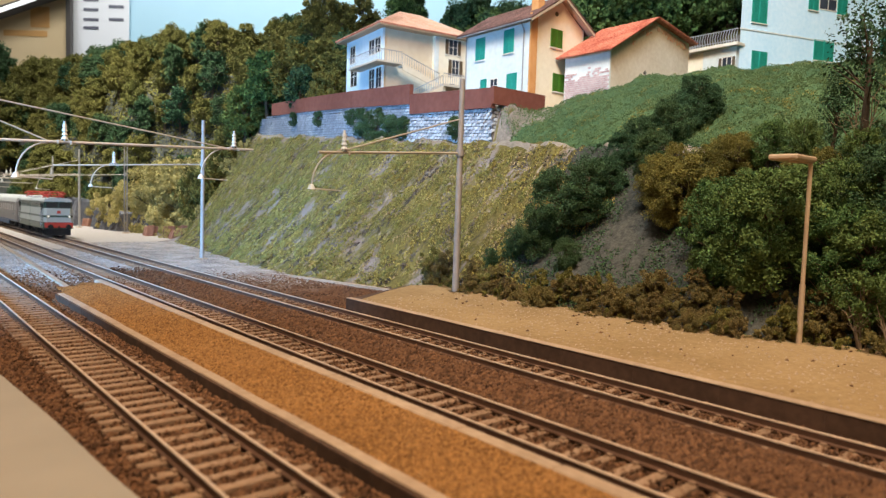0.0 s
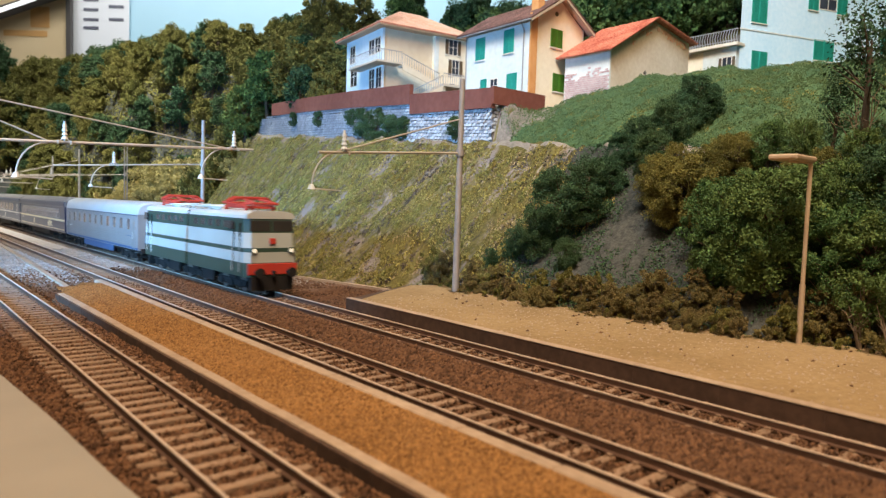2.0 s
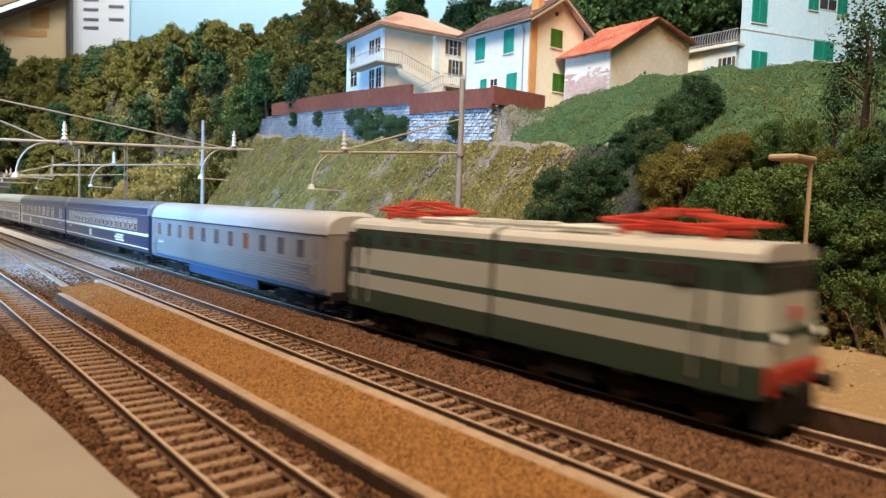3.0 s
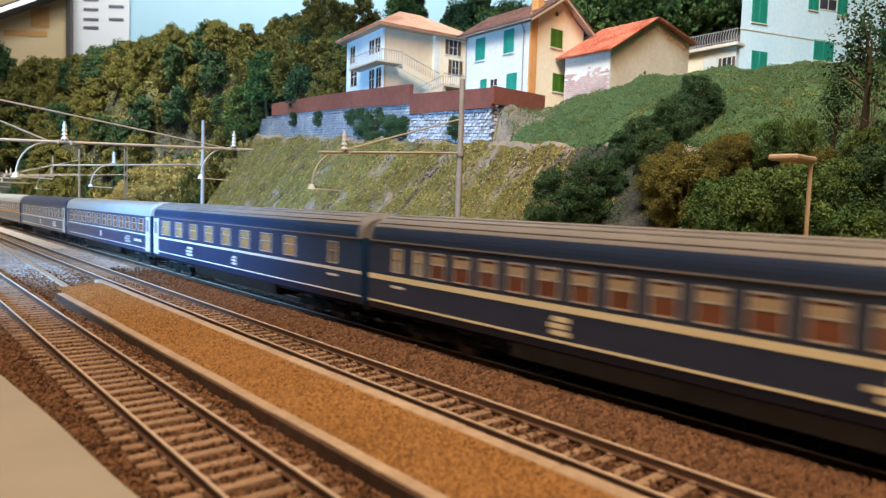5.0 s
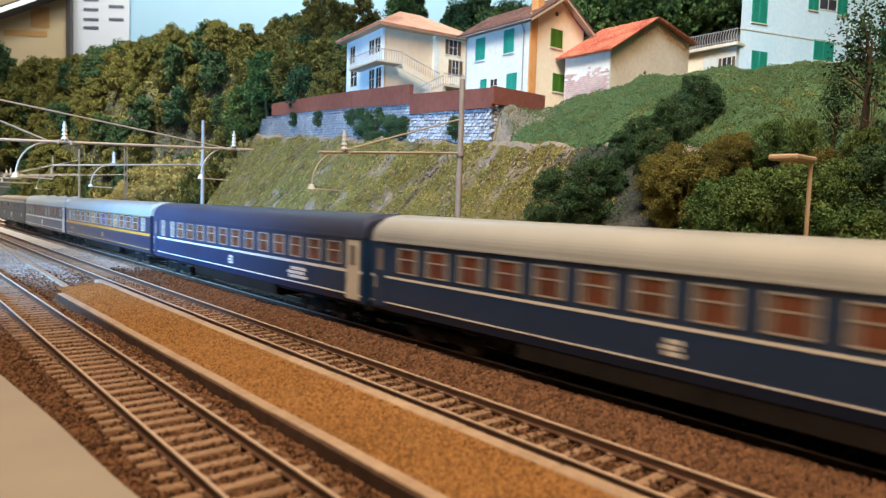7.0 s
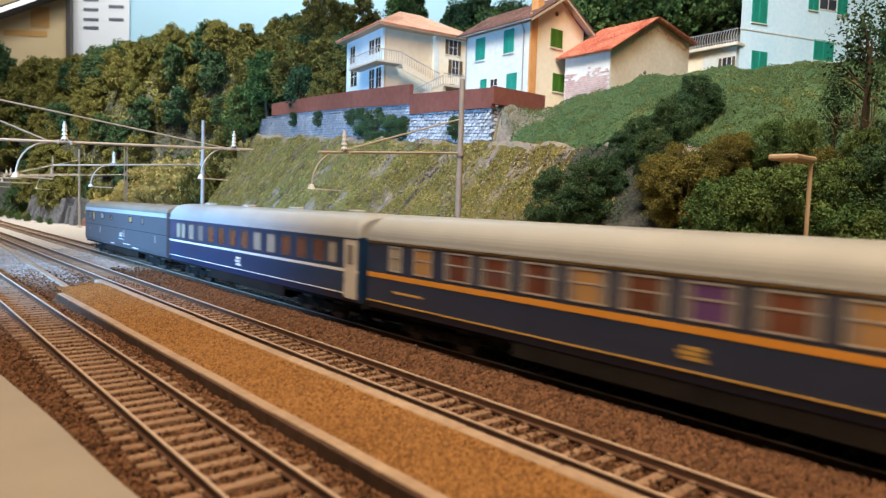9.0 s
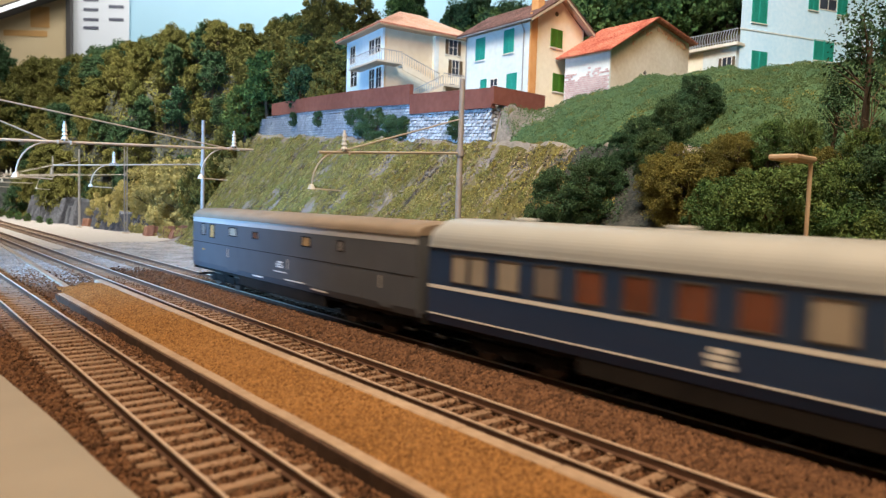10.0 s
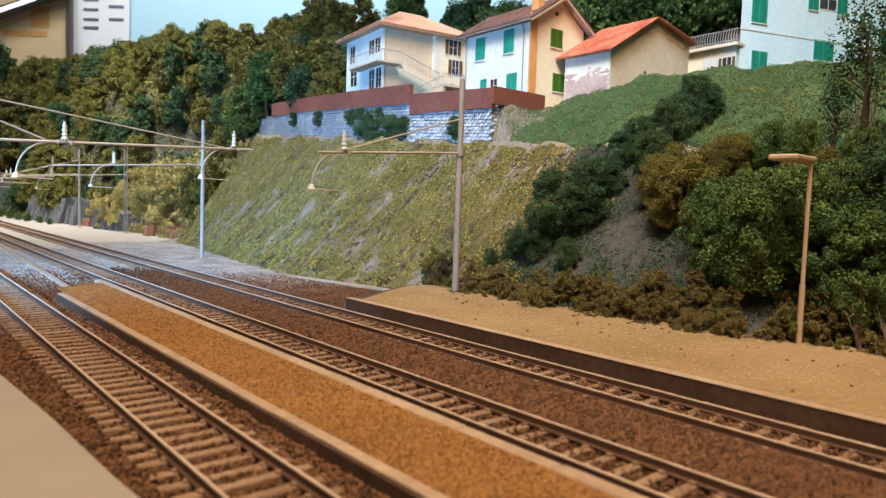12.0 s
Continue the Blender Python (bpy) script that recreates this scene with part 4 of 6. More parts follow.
def house_green_shutters():
    t = thing("house", at_mm(465, 435, 0, rz=-2.3), "white and ochre house with green shutters and brown tiled roof", "house", "houses")
    w, l, z0, ze, zr = 72, 93, 134, 230, 253
    gable_walls(t, w, l, z0, ze, zr, M["ochre_wall"], M["white_wall"])
    o = 7
    k = (zr - ze) / (w / 2)
    tiled_slope(t, (-o, -8, ze - o * k), (-o, l + 6, ze - o * k), (w / 2, l + 6, zr), (w / 2, -8, zr), M["tile_brown"], 34)
    tiled_slope(t, (w + o, l + 6, ze - o * k), (w + o, -8, ze - o * k), (w / 2, -8, zr), (w / 2, l + 6, zr), M["tile_brown"], 34)
    for s in (0, 1):
        x0, x1 = (-o, w / 2) if s == 0 else (w + o, w / 2)
        part("barge_board", prisms([(x0, ze - o * k - 2.4), (x1, zr - 2.6), (x1, zr - 0.2), (x0, ze - o * k)], "y", -8.6, -7.4), M["wood_eave"], t)
        part("eave_soffit", prisms([(x0, ze - o * k - 0.3), (x1, zr - 0.6), (x1, zr - 0.1), (x0, ze - o * k)], "y", -7.3, 0), M["wood_eave"], t)
    for a, b, c, d in ((63, 77, 200.4, 222), (22, 35.7, 201.2, 223), (59, 68, 164, 180.6), (16.2, 30, 160, 181.2)):
        shutter(t, "x", a, b, c, d, M["shutter_teal"])
    house_window(t, "x", 43.5, 53, 166, 178.8)
    shutter(t, "y", 26, 41.7, 207, 223.8, M["shutter_green"])
    shutter(t, "y", 31, 48.4, 166.4, 183, M["shutter_green"])
    part("quoin", boxed(-0.6, 8, -0.7, 1, z0, ze + 3), M["orange_wall"], t)
    part("chimney", boxed(12, 21, 4, 13, ze + 4, ze + 27, bevel=0.5), M["orange_wall"], t)
    gutter(t, [(-1, 12, ze - 4), (-1.2, 8, ze - 12), (-1.2, 8, z0)])
    gutter(t, [(-1.2, 91, ze - 2), (-1.2, 90, z0)])
    part("eave_gutter", rods([(-o - 0.5, -7, ze - o * k - 0.6), (-o - 0.5, l + 5, ze - o * k - 0.6)], 0.8), M["grey_metal"], t)
    bm = bmesh.new()
    rod(bm, (33, -0.5, 238), (33, 0.4, 238), 2.2, n=10)
    part("gable_vent", bm, M["shutter_brown"], t)


def house_with_stair():
    t = thing("house", at_mm(443.6, 638.4, 0, rz=-8.4), "beige house with hipped orange roof and an outside stair", "house", "houses")
    w, l, z0, ze = 118, 100, 150, 254
    part("wall", boxed(0, w, 2, l, z0, ze), M["beige_wall"], t)
    part("end_wall", boxed(-1.2, 1.5, 0.5, l, z0, ze), M["blue_lit_wall"], t)
    part("projecting_wall", boxed(64.7, w + 0.5, -3.5, 2.5, z0, ze), M["ochre_wall"], t)
    part("wall_strip", boxed(64.3, 70, -4.0, -3.2, z0, ze), M["white_wall"], t)
    o, zr = 11, 286
    c = [(-o, -o), (w + o, -o), (w + o, l + o), (-o, l + o)]
    r0, r1 = (46, l / 2), (w - 46, l / 2)
    zz = ze - 1
    tiled_slope(t, (*c[0], zz), (*c[1], zz), (*r1, zr), (*r0, zr), M["tile_pale"], 46)
    tiled_slope(t, (*c[2], zz), (*c[3], zz), (*r0, zr), (*r1, zr), M["tile_pale"], 46)
    tiled_slope(t, (*c[3], zz), (*c[0], zz), (*r0, zr), (*r0, zr + 0.05), M["tile_pale"], 36)
    tiled_slope(t, (*c[1], zz), (*c[2], zz), (*r1, zr), (*r1, zr + 0.05), M["tile_pale"], 36)
    part("eave_soffit", boxed(-o, w + o, -o, l + o, zz - 1.6, zz - 0.2), M["wood_eave"], t)
    for a, b, c_, d in ((75, 88, 224, 244), (68, 86, 196, 219), (22, 35, 226, 242), (6, 19, 226, 242), (20, 33, 186, 208), (2, 15, 186, 208)):
        house_window(t, "x", a, b, c_, d, off=-1.2)
    house_window(t, "y", 84, 95, 233, 250, off=-3.5, shutters="shutter_brown")
    house_window(t, "y", 89, 98, 209, 227, off=-3.5, shutters="shutter_brown")
    house_window(t, "y", 86, 93, 178, 199, off=-3.5)
    # balcony round the corner and stair down the front
    part("balcony_slab", boxed(-16, 16, -15, 60, 210, 212.2, bevel=0.3), M["stair"], t)
    rail = bmesh.new()
    for y in np.arange(-15, 60, 3.0):
        rod(rail, (-15.5, y, 212), (-15.5, y, 224), 0.3, n=5)
    for x in np.arange(-15.5, 16, 3.0):
        rod(rail, (x, -14.7, 212), (x, -14.7, 224), 0.3, n=5)
    rod(rail, (-15.5, -15, 224), (-15.5, 60, 224), 0.5, n=6)
    rod(rail, (-15.5, -14.7, 224), (16, -14.7, 224), 0.5, n=6)
    part("balcony_railing", rail, M["grey_metal"], t)
    n = 8
    steps = bmesh.new()
    for i in range(n):
        box(steps, 16 + i * 6.0, 16 + (i + 1) * 6.0 + 0.6, -15, -4.2, 208 - i * 2.0, 210.0 - i * 2.0)
    part("stair_flight", steps, M["stair"], t)
    part("stair_stringer", prisms([(16, 204.5), (66, 188), (66, 194), (16, 211.5)], "y", -16, -15.2), M["beige_wall"], t)
    part("landing", boxed(63, 99, -28, -4, 190.6, 193.4), M["stair"], t)
    steps = bmesh.new()
    for i in range(11):
        box(steps, 62 - (i + 1) * 4.2, 62 - i * 4.2 + 0.5, -27, -17, 188.8 - i * 2.3, 191 - i * 2.3)
    part("stair_flight", steps, M["stair"], t)
    part("stair_stringer", prisms([(63, 186), (15, 160), (15, 164), (63, 191)], "y", -28, -27.2), M["beige_wall"], t)
    hr = bmesh.new()
    for i in range(17):
        x, z = 16 + i * 3, 210.5 - i * 1.0
        rod(hr, (x, -15.6, z), (x, -15.6, z + 12), 0.28, n=5)
    rod(hr, (16, -15.6, 222.5), (64, -15.6, 206.5), 0.5, n=6)
    for i in range(15):
        x, z = 62 - i * 3, 190 - i * 1.65
        rod(hr, (x, -27.6, z), (x, -27.6, z + 12), 0.28, n=5)
    rod(hr, (62, -27.6, 202), (18, -27.6, 178), 0.5, n=6)
    for x in np.arange(63, 100, 3.0):
        rod(hr, (x, -27.6, 193), (x, -27.6, 205), 0.28, n=5)
    rod(hr, (63, -27.6, 205), (99, -27.6, 205), 0.5, n=6)
    part("stair_handrail", hr, M["grey_metal"], t)
    for x in (66, 96):
        part("post", rods([(x, -26, z0), (x, -26, 190.6)], 0.9), M["stair"], t)
    # row of red tile ends along the eaves
    ends = bmesh.new()
    for i in range(52):
        x = -o + (w + 2 * o) * i / 51
        rod(ends, (x, -o - 0.9, zz + 0.4), (x, -o + 1.2, zz + 1.2), 1.0, n=6)
    for i in range(46):
        y = -o + (l + 2 * o) * i / 45
        rod(ends, (-o - 0.9, y, zz + 0.4), (-o + 1.2, y, zz + 1.2), 1.0, n=6)
    part("eave_tiles", ends, M["tile_red"], t, "red tile ends along the eaves", kind="stuff")


def red_roof_shed():
    t = thing("shed", at_mm(503, 374, 0, rz=-1.2), "weathered plaster shed with a red tiled gable roof", "shed", "houses")
    w, l, z0, ze, zr = 124, 52, 138, 199, 234
    x_r = 62
    part("wall", boxed(0, 2, 0, l, z0, ze), M["white_wall"], t)
    part("wall", boxed(w - 2, w, 0, l, z0, ze + 26), M["shed_wall"], t)
    for y in (0, l - 2):
        part("gable_wall", prisms([(2, z0), (w - 2, z0), (w - 2, 224), (x_r + 3, zr), (2, ze - 0.4)], "y", y, y + 2), M["shed_wall"], t)
    tiled_slope(t, (-6, -6, ze - 4), (-6, l + 6, ze - 4), (x_r, l + 6, zr + 1), (x_r, -6, zr + 1), M["tile_red"], 22)
    tiled_slope(t, (w + 5, l + 6, 222), (w + 5, -6, 222), (x_r, -6, zr + 1), (x_r, l + 6, zr + 1), M["tile_red"], 22)
    r = random.Random(17)
    bm = bmesh.new()
    for row in range(26):
        z = z0 + 6 + row * 1.9
        for i in range(16):
            y = 1.6 + i * 3.25 + (row % 2) * 1.6
            if y < l - 1.5 and r.random() < 1.0 - max(0, row - 15 + 5 * noise.noise(Vector((y * 0.12, 3.0, 0)))) / 6:
                box(bm, -0.5 - r.uniform(0, 0.25), 0.2, y - 1.4, y + 1.4, z - 0.75, z + 0.75)
    part("bare_brick_patch", bm, M["brick_pink"], t, "bare pale pink brick where the plaster fell off", kind="stuff")
    bm = bmesh.new()
    for i in range(40):
        x = 32 + i * 2.2
        top = zr - 2.0 if x > x_r else ze - 2 + (zr - ze) * x / x_r - 2
        top = zr - 2.0 - max(0, x - x_r) * 0.19 if x > x_r else top
        for k in range(4):
            if r.random() < 1.0 - k * 0.27:
                box(bm, x - 1.0, x + 1.0, -0.6, 0.2, top - k * 1.7 - 1.4, top - k * 1.7)
    part("bare_brick_patch", bm, M["tile_pale"], t, "bare red-brown brick below the ridge", kind="stuff")
    bm = bmesh.new()
    rod(bm, (51, -2, 184), (51, 0.2, 184), 1.2, n=8)
    rod(bm, (51, -2, 181), (51, -1, 186), 0.5, n=6)
    part("wall_lamp", bm, M["dark_post"], t)


def white_house():
    t = thing("house", at_mm(691, 352, 0, rz=-20), "tall white plaster house with teal shutters above the meadow", "house", "houses")
    w, l, z0, ze = 260, 130, 150, 345
    part("wall", prisms([(0, 0), (w, 0), (w, l), (l * 1.05, l)], "z", z0, ze), M["cold_lit_wall"], t)
    part("roof", prisms([(-10, -8), (w + 8, -8), (w + 8, l + 8), (l, l + 8)], "z", ze, ze + 9), M["tile_red"], t)
    part("string_course", boxed(-0.5, w, -0.5, 0.5, 246.5, 248), M["white_wall"], t)
    for a, b, c, d in ((13.3, 33.5, 255.5, 282), (16.5, 37, 200, 226.6), (101.4, 130, 226, 247.7), (201, 226, 242, 272)):
        shutter(t, "y", a, b, c, d, M["shutter_teal"])
    house_window(t, "y", 106, 130, 281, 304)
    shutter(t, "y", 90, 104, 278, 304, M["shutter_teal"])
    shutter(t, "y", 132, 146, 278, 304, M["shutter_teal"])


def annex():
    t = thing("annex", at_mm(689, 354, 0, rz=-3), "low flat-roofed annex with a grey roof railing", "annex", "houses")
    part("wall", boxed(0, 60, 0, 38, 160, 229), M["white_wall"], t)
    part("side_wall", boxed(0.6, 60, 38, 66, 160, 229), M["ochre_wall"], t)
    part("roof_slab", boxed(-6, 60, -4, 70, 229, 232.6, bevel=0.4), M["trim"], t)
    part("roof_railing", rods([(-4.5, -3, 246), (-4.5, 69, 246)], 0.6, 6), M["grey_metal"], t)
    part("roof_railing", rods([(-4.5, -3, 235), (-4.5, 69, 235)], 0.5, 6), M["grey_metal"], t)
    for i in range(25):
        part("baluster", rods([(-4.5, -3 + i * 3, 232.5), (-4.5, -1.5 + i * 3, 239.5), (-4.5, -3 + i * 3, 246)], 0.5, 5), M["grey_metal"], t)
    house_window(t, "x", 5, 15, 201, 219, shutters=None)
    for a, b in ((1, 4), (16, 19)):
        shutter(t, "x", a, b, 201, 219, M["shutter_brown"])


house_green_shutters()
house_with_stair()
red_roof_shed()
white_house()
annex()


# ---- plants ----
def crown_points(r, blobs, n):
    """Points near the skins of many overlapping balls, with gaps between."""
    b = np.array(blobs)
    k = r.integers(0, len(b), n)
    d = r.normal(size=(n, 3))
    d /= np.linalg.norm(d, axis=1)[:, None]
    rad = b[k, 3] * (r.uniform(0.25, 1.05, n) ** 0.6 + np.abs(r.normal(0, 0.07, n)))
    return b[k, :3] + d * rad[:, None]


def tree_meshes(seed, h, spread, n, leaf, material, bare=0.25, blobs=26):
    """Trunk-and-limbs mesh and crown mesh of a tree of height h."""
    r = np.random.default_rng(seed)
    bm = bmesh.new()
    lean = r.normal(0, 0.05, 2)
    top = Vector((lean[0] * h, lean[1] * h, h * 0.72))
    rod(bm, (0, 0, -4), top * 0.5, h * 0.030, h * 0.02, n=7)
    rod(bm, top * 0.5, top, h * 0.02, h * 0.006, n=6)
    bl = []
    for i in range(blobs):
        f = r.uniform(bare, 0.97)
        rad = spread * (1 - abs(f - 0.5) ** 1.6 * 1.7) * r.uniform(0.25, 1.0)
        a = r.uniform(0, 6.283)
        c = Vector((math.cos(a) * rad + lean[0] * h * f, math.sin(a) * rad + lean[1] * h * f, h * f))
        bl.append((*c, h * r.uniform(0.04, 0.115)))
        if i % 3 == 0:
            rod(bm, (lean[0] * h * f * 0.7, lean[1] * h * f * 0.7, h * f * 0.7), c, h * 0.008, h * 0.003, n=5)
    v, f = flakes(r, crown_points(r, bl, n), leaf)
    return mesh_of(bm, "trunk", M["bark"]), mesh_from("crown", v, f, material)


def plant(name, meshes, x, y, z, size, turn, label, category, group):
    t = thing(name, at_mm(x, y, z, rz=turn), label, category, group)
    for nm, me in zip(("trunk", "crown"), meshes):
        o = new(nm, me)
        o.parent = t
        o.scale = (size, size, size)
    return t


def woods():
    r = random.Random(21)
    kinds = {k: [tree_meshes(i + 10 * j, 82, 29, 8000, 1.7, M[k], blobs=80) for i in range(3)] for j, k in enumerate(("leaf_olive", "leaf_mid", "leaf_dark"))}
    words = {"leaf_olive": "olive", "leaf_mid": "green", "leaf_dark": "dark green"}
    def put(x, y, kind, size, sink=0):
        plant("tree", kinds[kind][r.randrange(3)], x, y, floor_z(x, y) - 3 - sink, size, r.uniform(0, 360), "bushy %s model tree of foam flock on the wooded hill" % words[kind], "tree", "trees on the hill")
    # wooded hill beyond the end of the bank
    for i in range(48):
        y = 2020 + 75 * (i % 3) + r.uniform(-20, 20)
        x = 200 + 27 * (i // 3) + r.uniform(-12, 12)
        put(x, y, r.choice(("leaf_olive", "leaf_olive", "leaf_dark")), r.uniform(1.1, 1.6))
    for i in range(152):
        y = 940 + 54 * (i // 8) + r.uniform(-22, 22)
        x = float(lerp(y, FOOT)) + 18 + 38 * (i % 8) + r.uniform(-16, 16)
        kind = r.choice(("leaf_olive", "leaf_olive", "leaf_olive", "leaf_dark")) if x / y < 0.33 else r.choice(("leaf_dark", "leaf_olive", "leaf_olive")) if x / y < 0.58 else r.choice(("leaf_dark", "leaf_dark", "leaf_olive"))
        high = 0.42 < x / y < 0.60 and x - float(lerp(y, FOOT)) > 140
        put(x, y, kind, r.uniform(0.68, 0.95) if high else r.uniform(0.75, 1.15))
    # behind the terrace and the houses
    for i in range(48):
        y = r.uniform(300, 1000)
        x = r.uniform(640, 900)
        if y < 520 and x < 860:
            x = r.uniform(860, 1000)
        put(x, y, r.choice(("leaf_dark", "leaf_dark", "leaf_mid")), r.uniform(1.0, 1.5))
    for i in range(9):
        put(725 + 24 * i, 570 - 19 * i, "leaf_mid", r.uniform(1.5, 1.9))
        put(770 + 24 * i, 610 - 19 * i, "leaf_mid", r.uniform(1.5, 1.9))
    for x, y, k, s in ((425, 800, "leaf_dark", 0.8), (450, 850, "leaf_olive", 1.25), (430, 900, "leaf_mid", 1.2), (470, 790, "leaf_olive", 1.1), (410, 930, "leaf_mid", 1.1), (500, 860, "leaf_olive", 1.4), (455, 940, "leaf_olive", 1.3), (520, 800, "leaf_dark", 1.5), (400, 985, "leaf_mid", 1.0), (560, 770, "leaf_dark", 1.5), (600, 720, "leaf_dark", 1.5), (620, 650, "leaf_dark", 1.3), (640, 600, "leaf_mid", 1.3), (440, 765, "leaf_olive", 0.7)):
        put(x, y, k, s)


woods()


def shrubs():
    r = random.Random(5)
    dense = {k: [tree_meshes(200 + i + 10 * j, 60, 27, 26000, 0.74, M[k], bare=0.08, blobs=120) for i in range(2)] for j, k in enumerate(("leaf_dark", "leaf_mid", "leaf_olive"))}
    def put(x, y, z, kind, size, words):
        plant("shrub", dense[kind][r.randrange(2)], x, y, z, size, r.uniform(0, 360), words, "shrub", "shrubs on the bank")
    dark = "dense dark green model shrub growing on the bank"
    olive = "olive and ochre model shrub growing on the bank"
    kinds = {"d": "leaf_dark", "o": "leaf_olive", "m": "leaf_mid"}
    for x, y, k, s in ((304, 275, 'd', 0.54), (313, 265, 'd', 0.73), (322, 250, 'd', 0.66), (335, 246, 'd', 0.42), (302, 291, 'd', 0.35), (297, 303, 'd', 0.21), (298, 245, 'd', 0.32), (358, 242, 'd', 0.42), (366, 226, 'd', 0.52), (413, 237, 'd', 0.58), (404, 240, 'd', 0.42), (392, 238, 'd', 0.40), (380, 238, 'd', 0.42), (422, 232, 'd', 0.36), (347, 226, 'd', 0.44),
                       (350, 248, 'd', 0.40), (323, 197, 'o', 0.6), (323, 186, 'o', 0.63), (332, 212, 'o', 0.47), (340, 187, 'o', 0.4), (346, 208, 'o', 0.32), (304, 153, 'm', 0.79), (304, 138, 'm', 0.93), (313, 167, 'm', 0.64), (313, 130, 'm', 0.76),
                       (320, 151, 'm', 0.58), (303, 166, 'm', 0.27), (310, 109, 'm', 0.71), (310, 96, 'm', 0.77), (326, 112, 'm', 0.62), (328, 100, 'd', 0.72), (323, 125, 'm', 0.63), (342, 129, 'o', 0.31), (345, 116, 'm', 0.39), (340, 143, 'o', 0.27), (344, 172, 'o', 0.42), (350, 160, 'm', 0.4), (347, 182, 'o', 0.35), (352, 145, 'm', 0.35), (330, 75, 'm', 0.8)):
        put(x, y, floor_z(x, y) - 5 * s, kinds[k], s, olive if k == "o" else dark)
    # tall thin tree at the edge of the meadow
    tall = tree_meshes(333, 120, 30, 3000, 1.4, M["leaf_dark"], bare=0.2, blobs=44)
    for x, y, s in ((356, 119, 0.62), (366, 108, 0.62), (356, 133, 0.33)):
        plant("tree", tall, x, y, floor_z(x, y) - 3, s, r.uniform(0, 360), "slender dark green model tree with open twigs", "tree", "trees on the meadow")
    # creepers on the stone wall
    for y, z, s in ((452, 124, 0.34), (545, 116, 0.55), (560, 118, 0.6), (585, 124, 0.65), (615, 136, 0.5), (535, 130, 0.35), (640, 150, 0.3), (720, 155, 0.3), (790, 160, 0.3)):
        plant("creeper", dense["leaf_dark"][0], wall_x(y) - 4, y, z - 12, s, r.uniform(0, 360), "dark green creeper hanging on the stone wall", "creeper", "creepers on the wall")
    # low brown hedge along the platform
    low = {k: [tree_meshes(400 + i + 10 * j, 22, 12, 8500, 0.43, M[k], bare=0.05, blobs=34) for i in range(3)] for j, k in enumerate(("leaf_brown", "leaf_olive"))}
    for i in range(115):
        y = r.uniform(20, 350)
        x = float(lerp(y, FOOT)) + r.uniform(-3, 16)
        k = "leaf_brown" if r.random() < 0.75 else "leaf_olive"
        plant("low_bush", low[k][r.randrange(3)], x, y, floor_z(x, y) - 3, r.uniform(0.55, 0.95), r.uniform(0, 360), "low brown-green dry bush beside the sandy platform", "bush", "bushes along the platform")
    # yellow bushes and rocks where the bank ends
    yel = [tree_meshes(500 + i, 60, 32, 14000, 0.85, M["leaf_yellow"], bare=0.05, blobs=40) for i in range(2)]
    for x, y, s in ((365, 1060, 1.7), (392, 1000, 1.3), (345, 1120, 1.6), (395, 1050, 1.9), (325, 1190, 1.3), (355, 1170, 1.8), (430, 1000, 1.4), (375, 1120, 2.1), (398, 1090, 2.2), (312, 1250, 1.1), (410, 960, 0.8), (355, 930, 0.42), (338, 900, 0.32), (325, 935, 0.35), (378, 905, 0.4), (392, 890, 0.4), (350, 960, 0.4), (316, 985, 0.35)):
        plant("yellow_bush", yel[r.randrange(2)], x, y, max(floor_z(x, y), -4) - 4, s, r.uniform(0, 360), "pale yellow-green flock bush at the end of the bank", "bush", "yellow bushes")
    for x, y, s in ((238, 1560, 0.3), (234, 1640, 0.3), (230, 1720, 0.3), (246, 1480, 0.25), (226, 1820, 0.35), (252, 1420, 0.22)):
        put(x, y, -6, "leaf_mid", s, "low bright green shrub below the rocks")
    # bare twigs in front of the shrubs
    for x, y, seed in ((300, 84, 1), (298, 76, 2), (299, 95, 3), (303, 110, 4), (352, 118, 5)):
        q = random.Random(seed)
        bm = bmesh.new()
        for i in range(9):
            a, b = Vector((0, 0, 0)), Vector((q.uniform(-5, 5), q.uniform(-9, 9), q.uniform(14, 30)))
            m_ = a.lerp(b, 0.5) + Vector((q.uniform(-2, 2), q.uniform(-2, 2), 2))
            rod(bm, a, m_, 0.42, 0.3, n=5)
            rod(bm, m_, b, 0.3, 0.15, n=5)
            for k in range(3):
                c = m_.lerp(b, q.uniform(0, 0.9))
                rod(bm, c, c + Vector((q.uniform(-4, 4), q.uniform(-5, 5), q.uniform(2, 7))), 0.2, 0.1, n=4)
        ob = part("twig_bush", bm, M["twig"])
        ob.matrix_world = at_mm(x, y, floor_z(x, y) - 1)
        tagged(ob, "bare pale brown twigs standing among the shrubs", "twigs", "twigs on the bank")


shrubs()


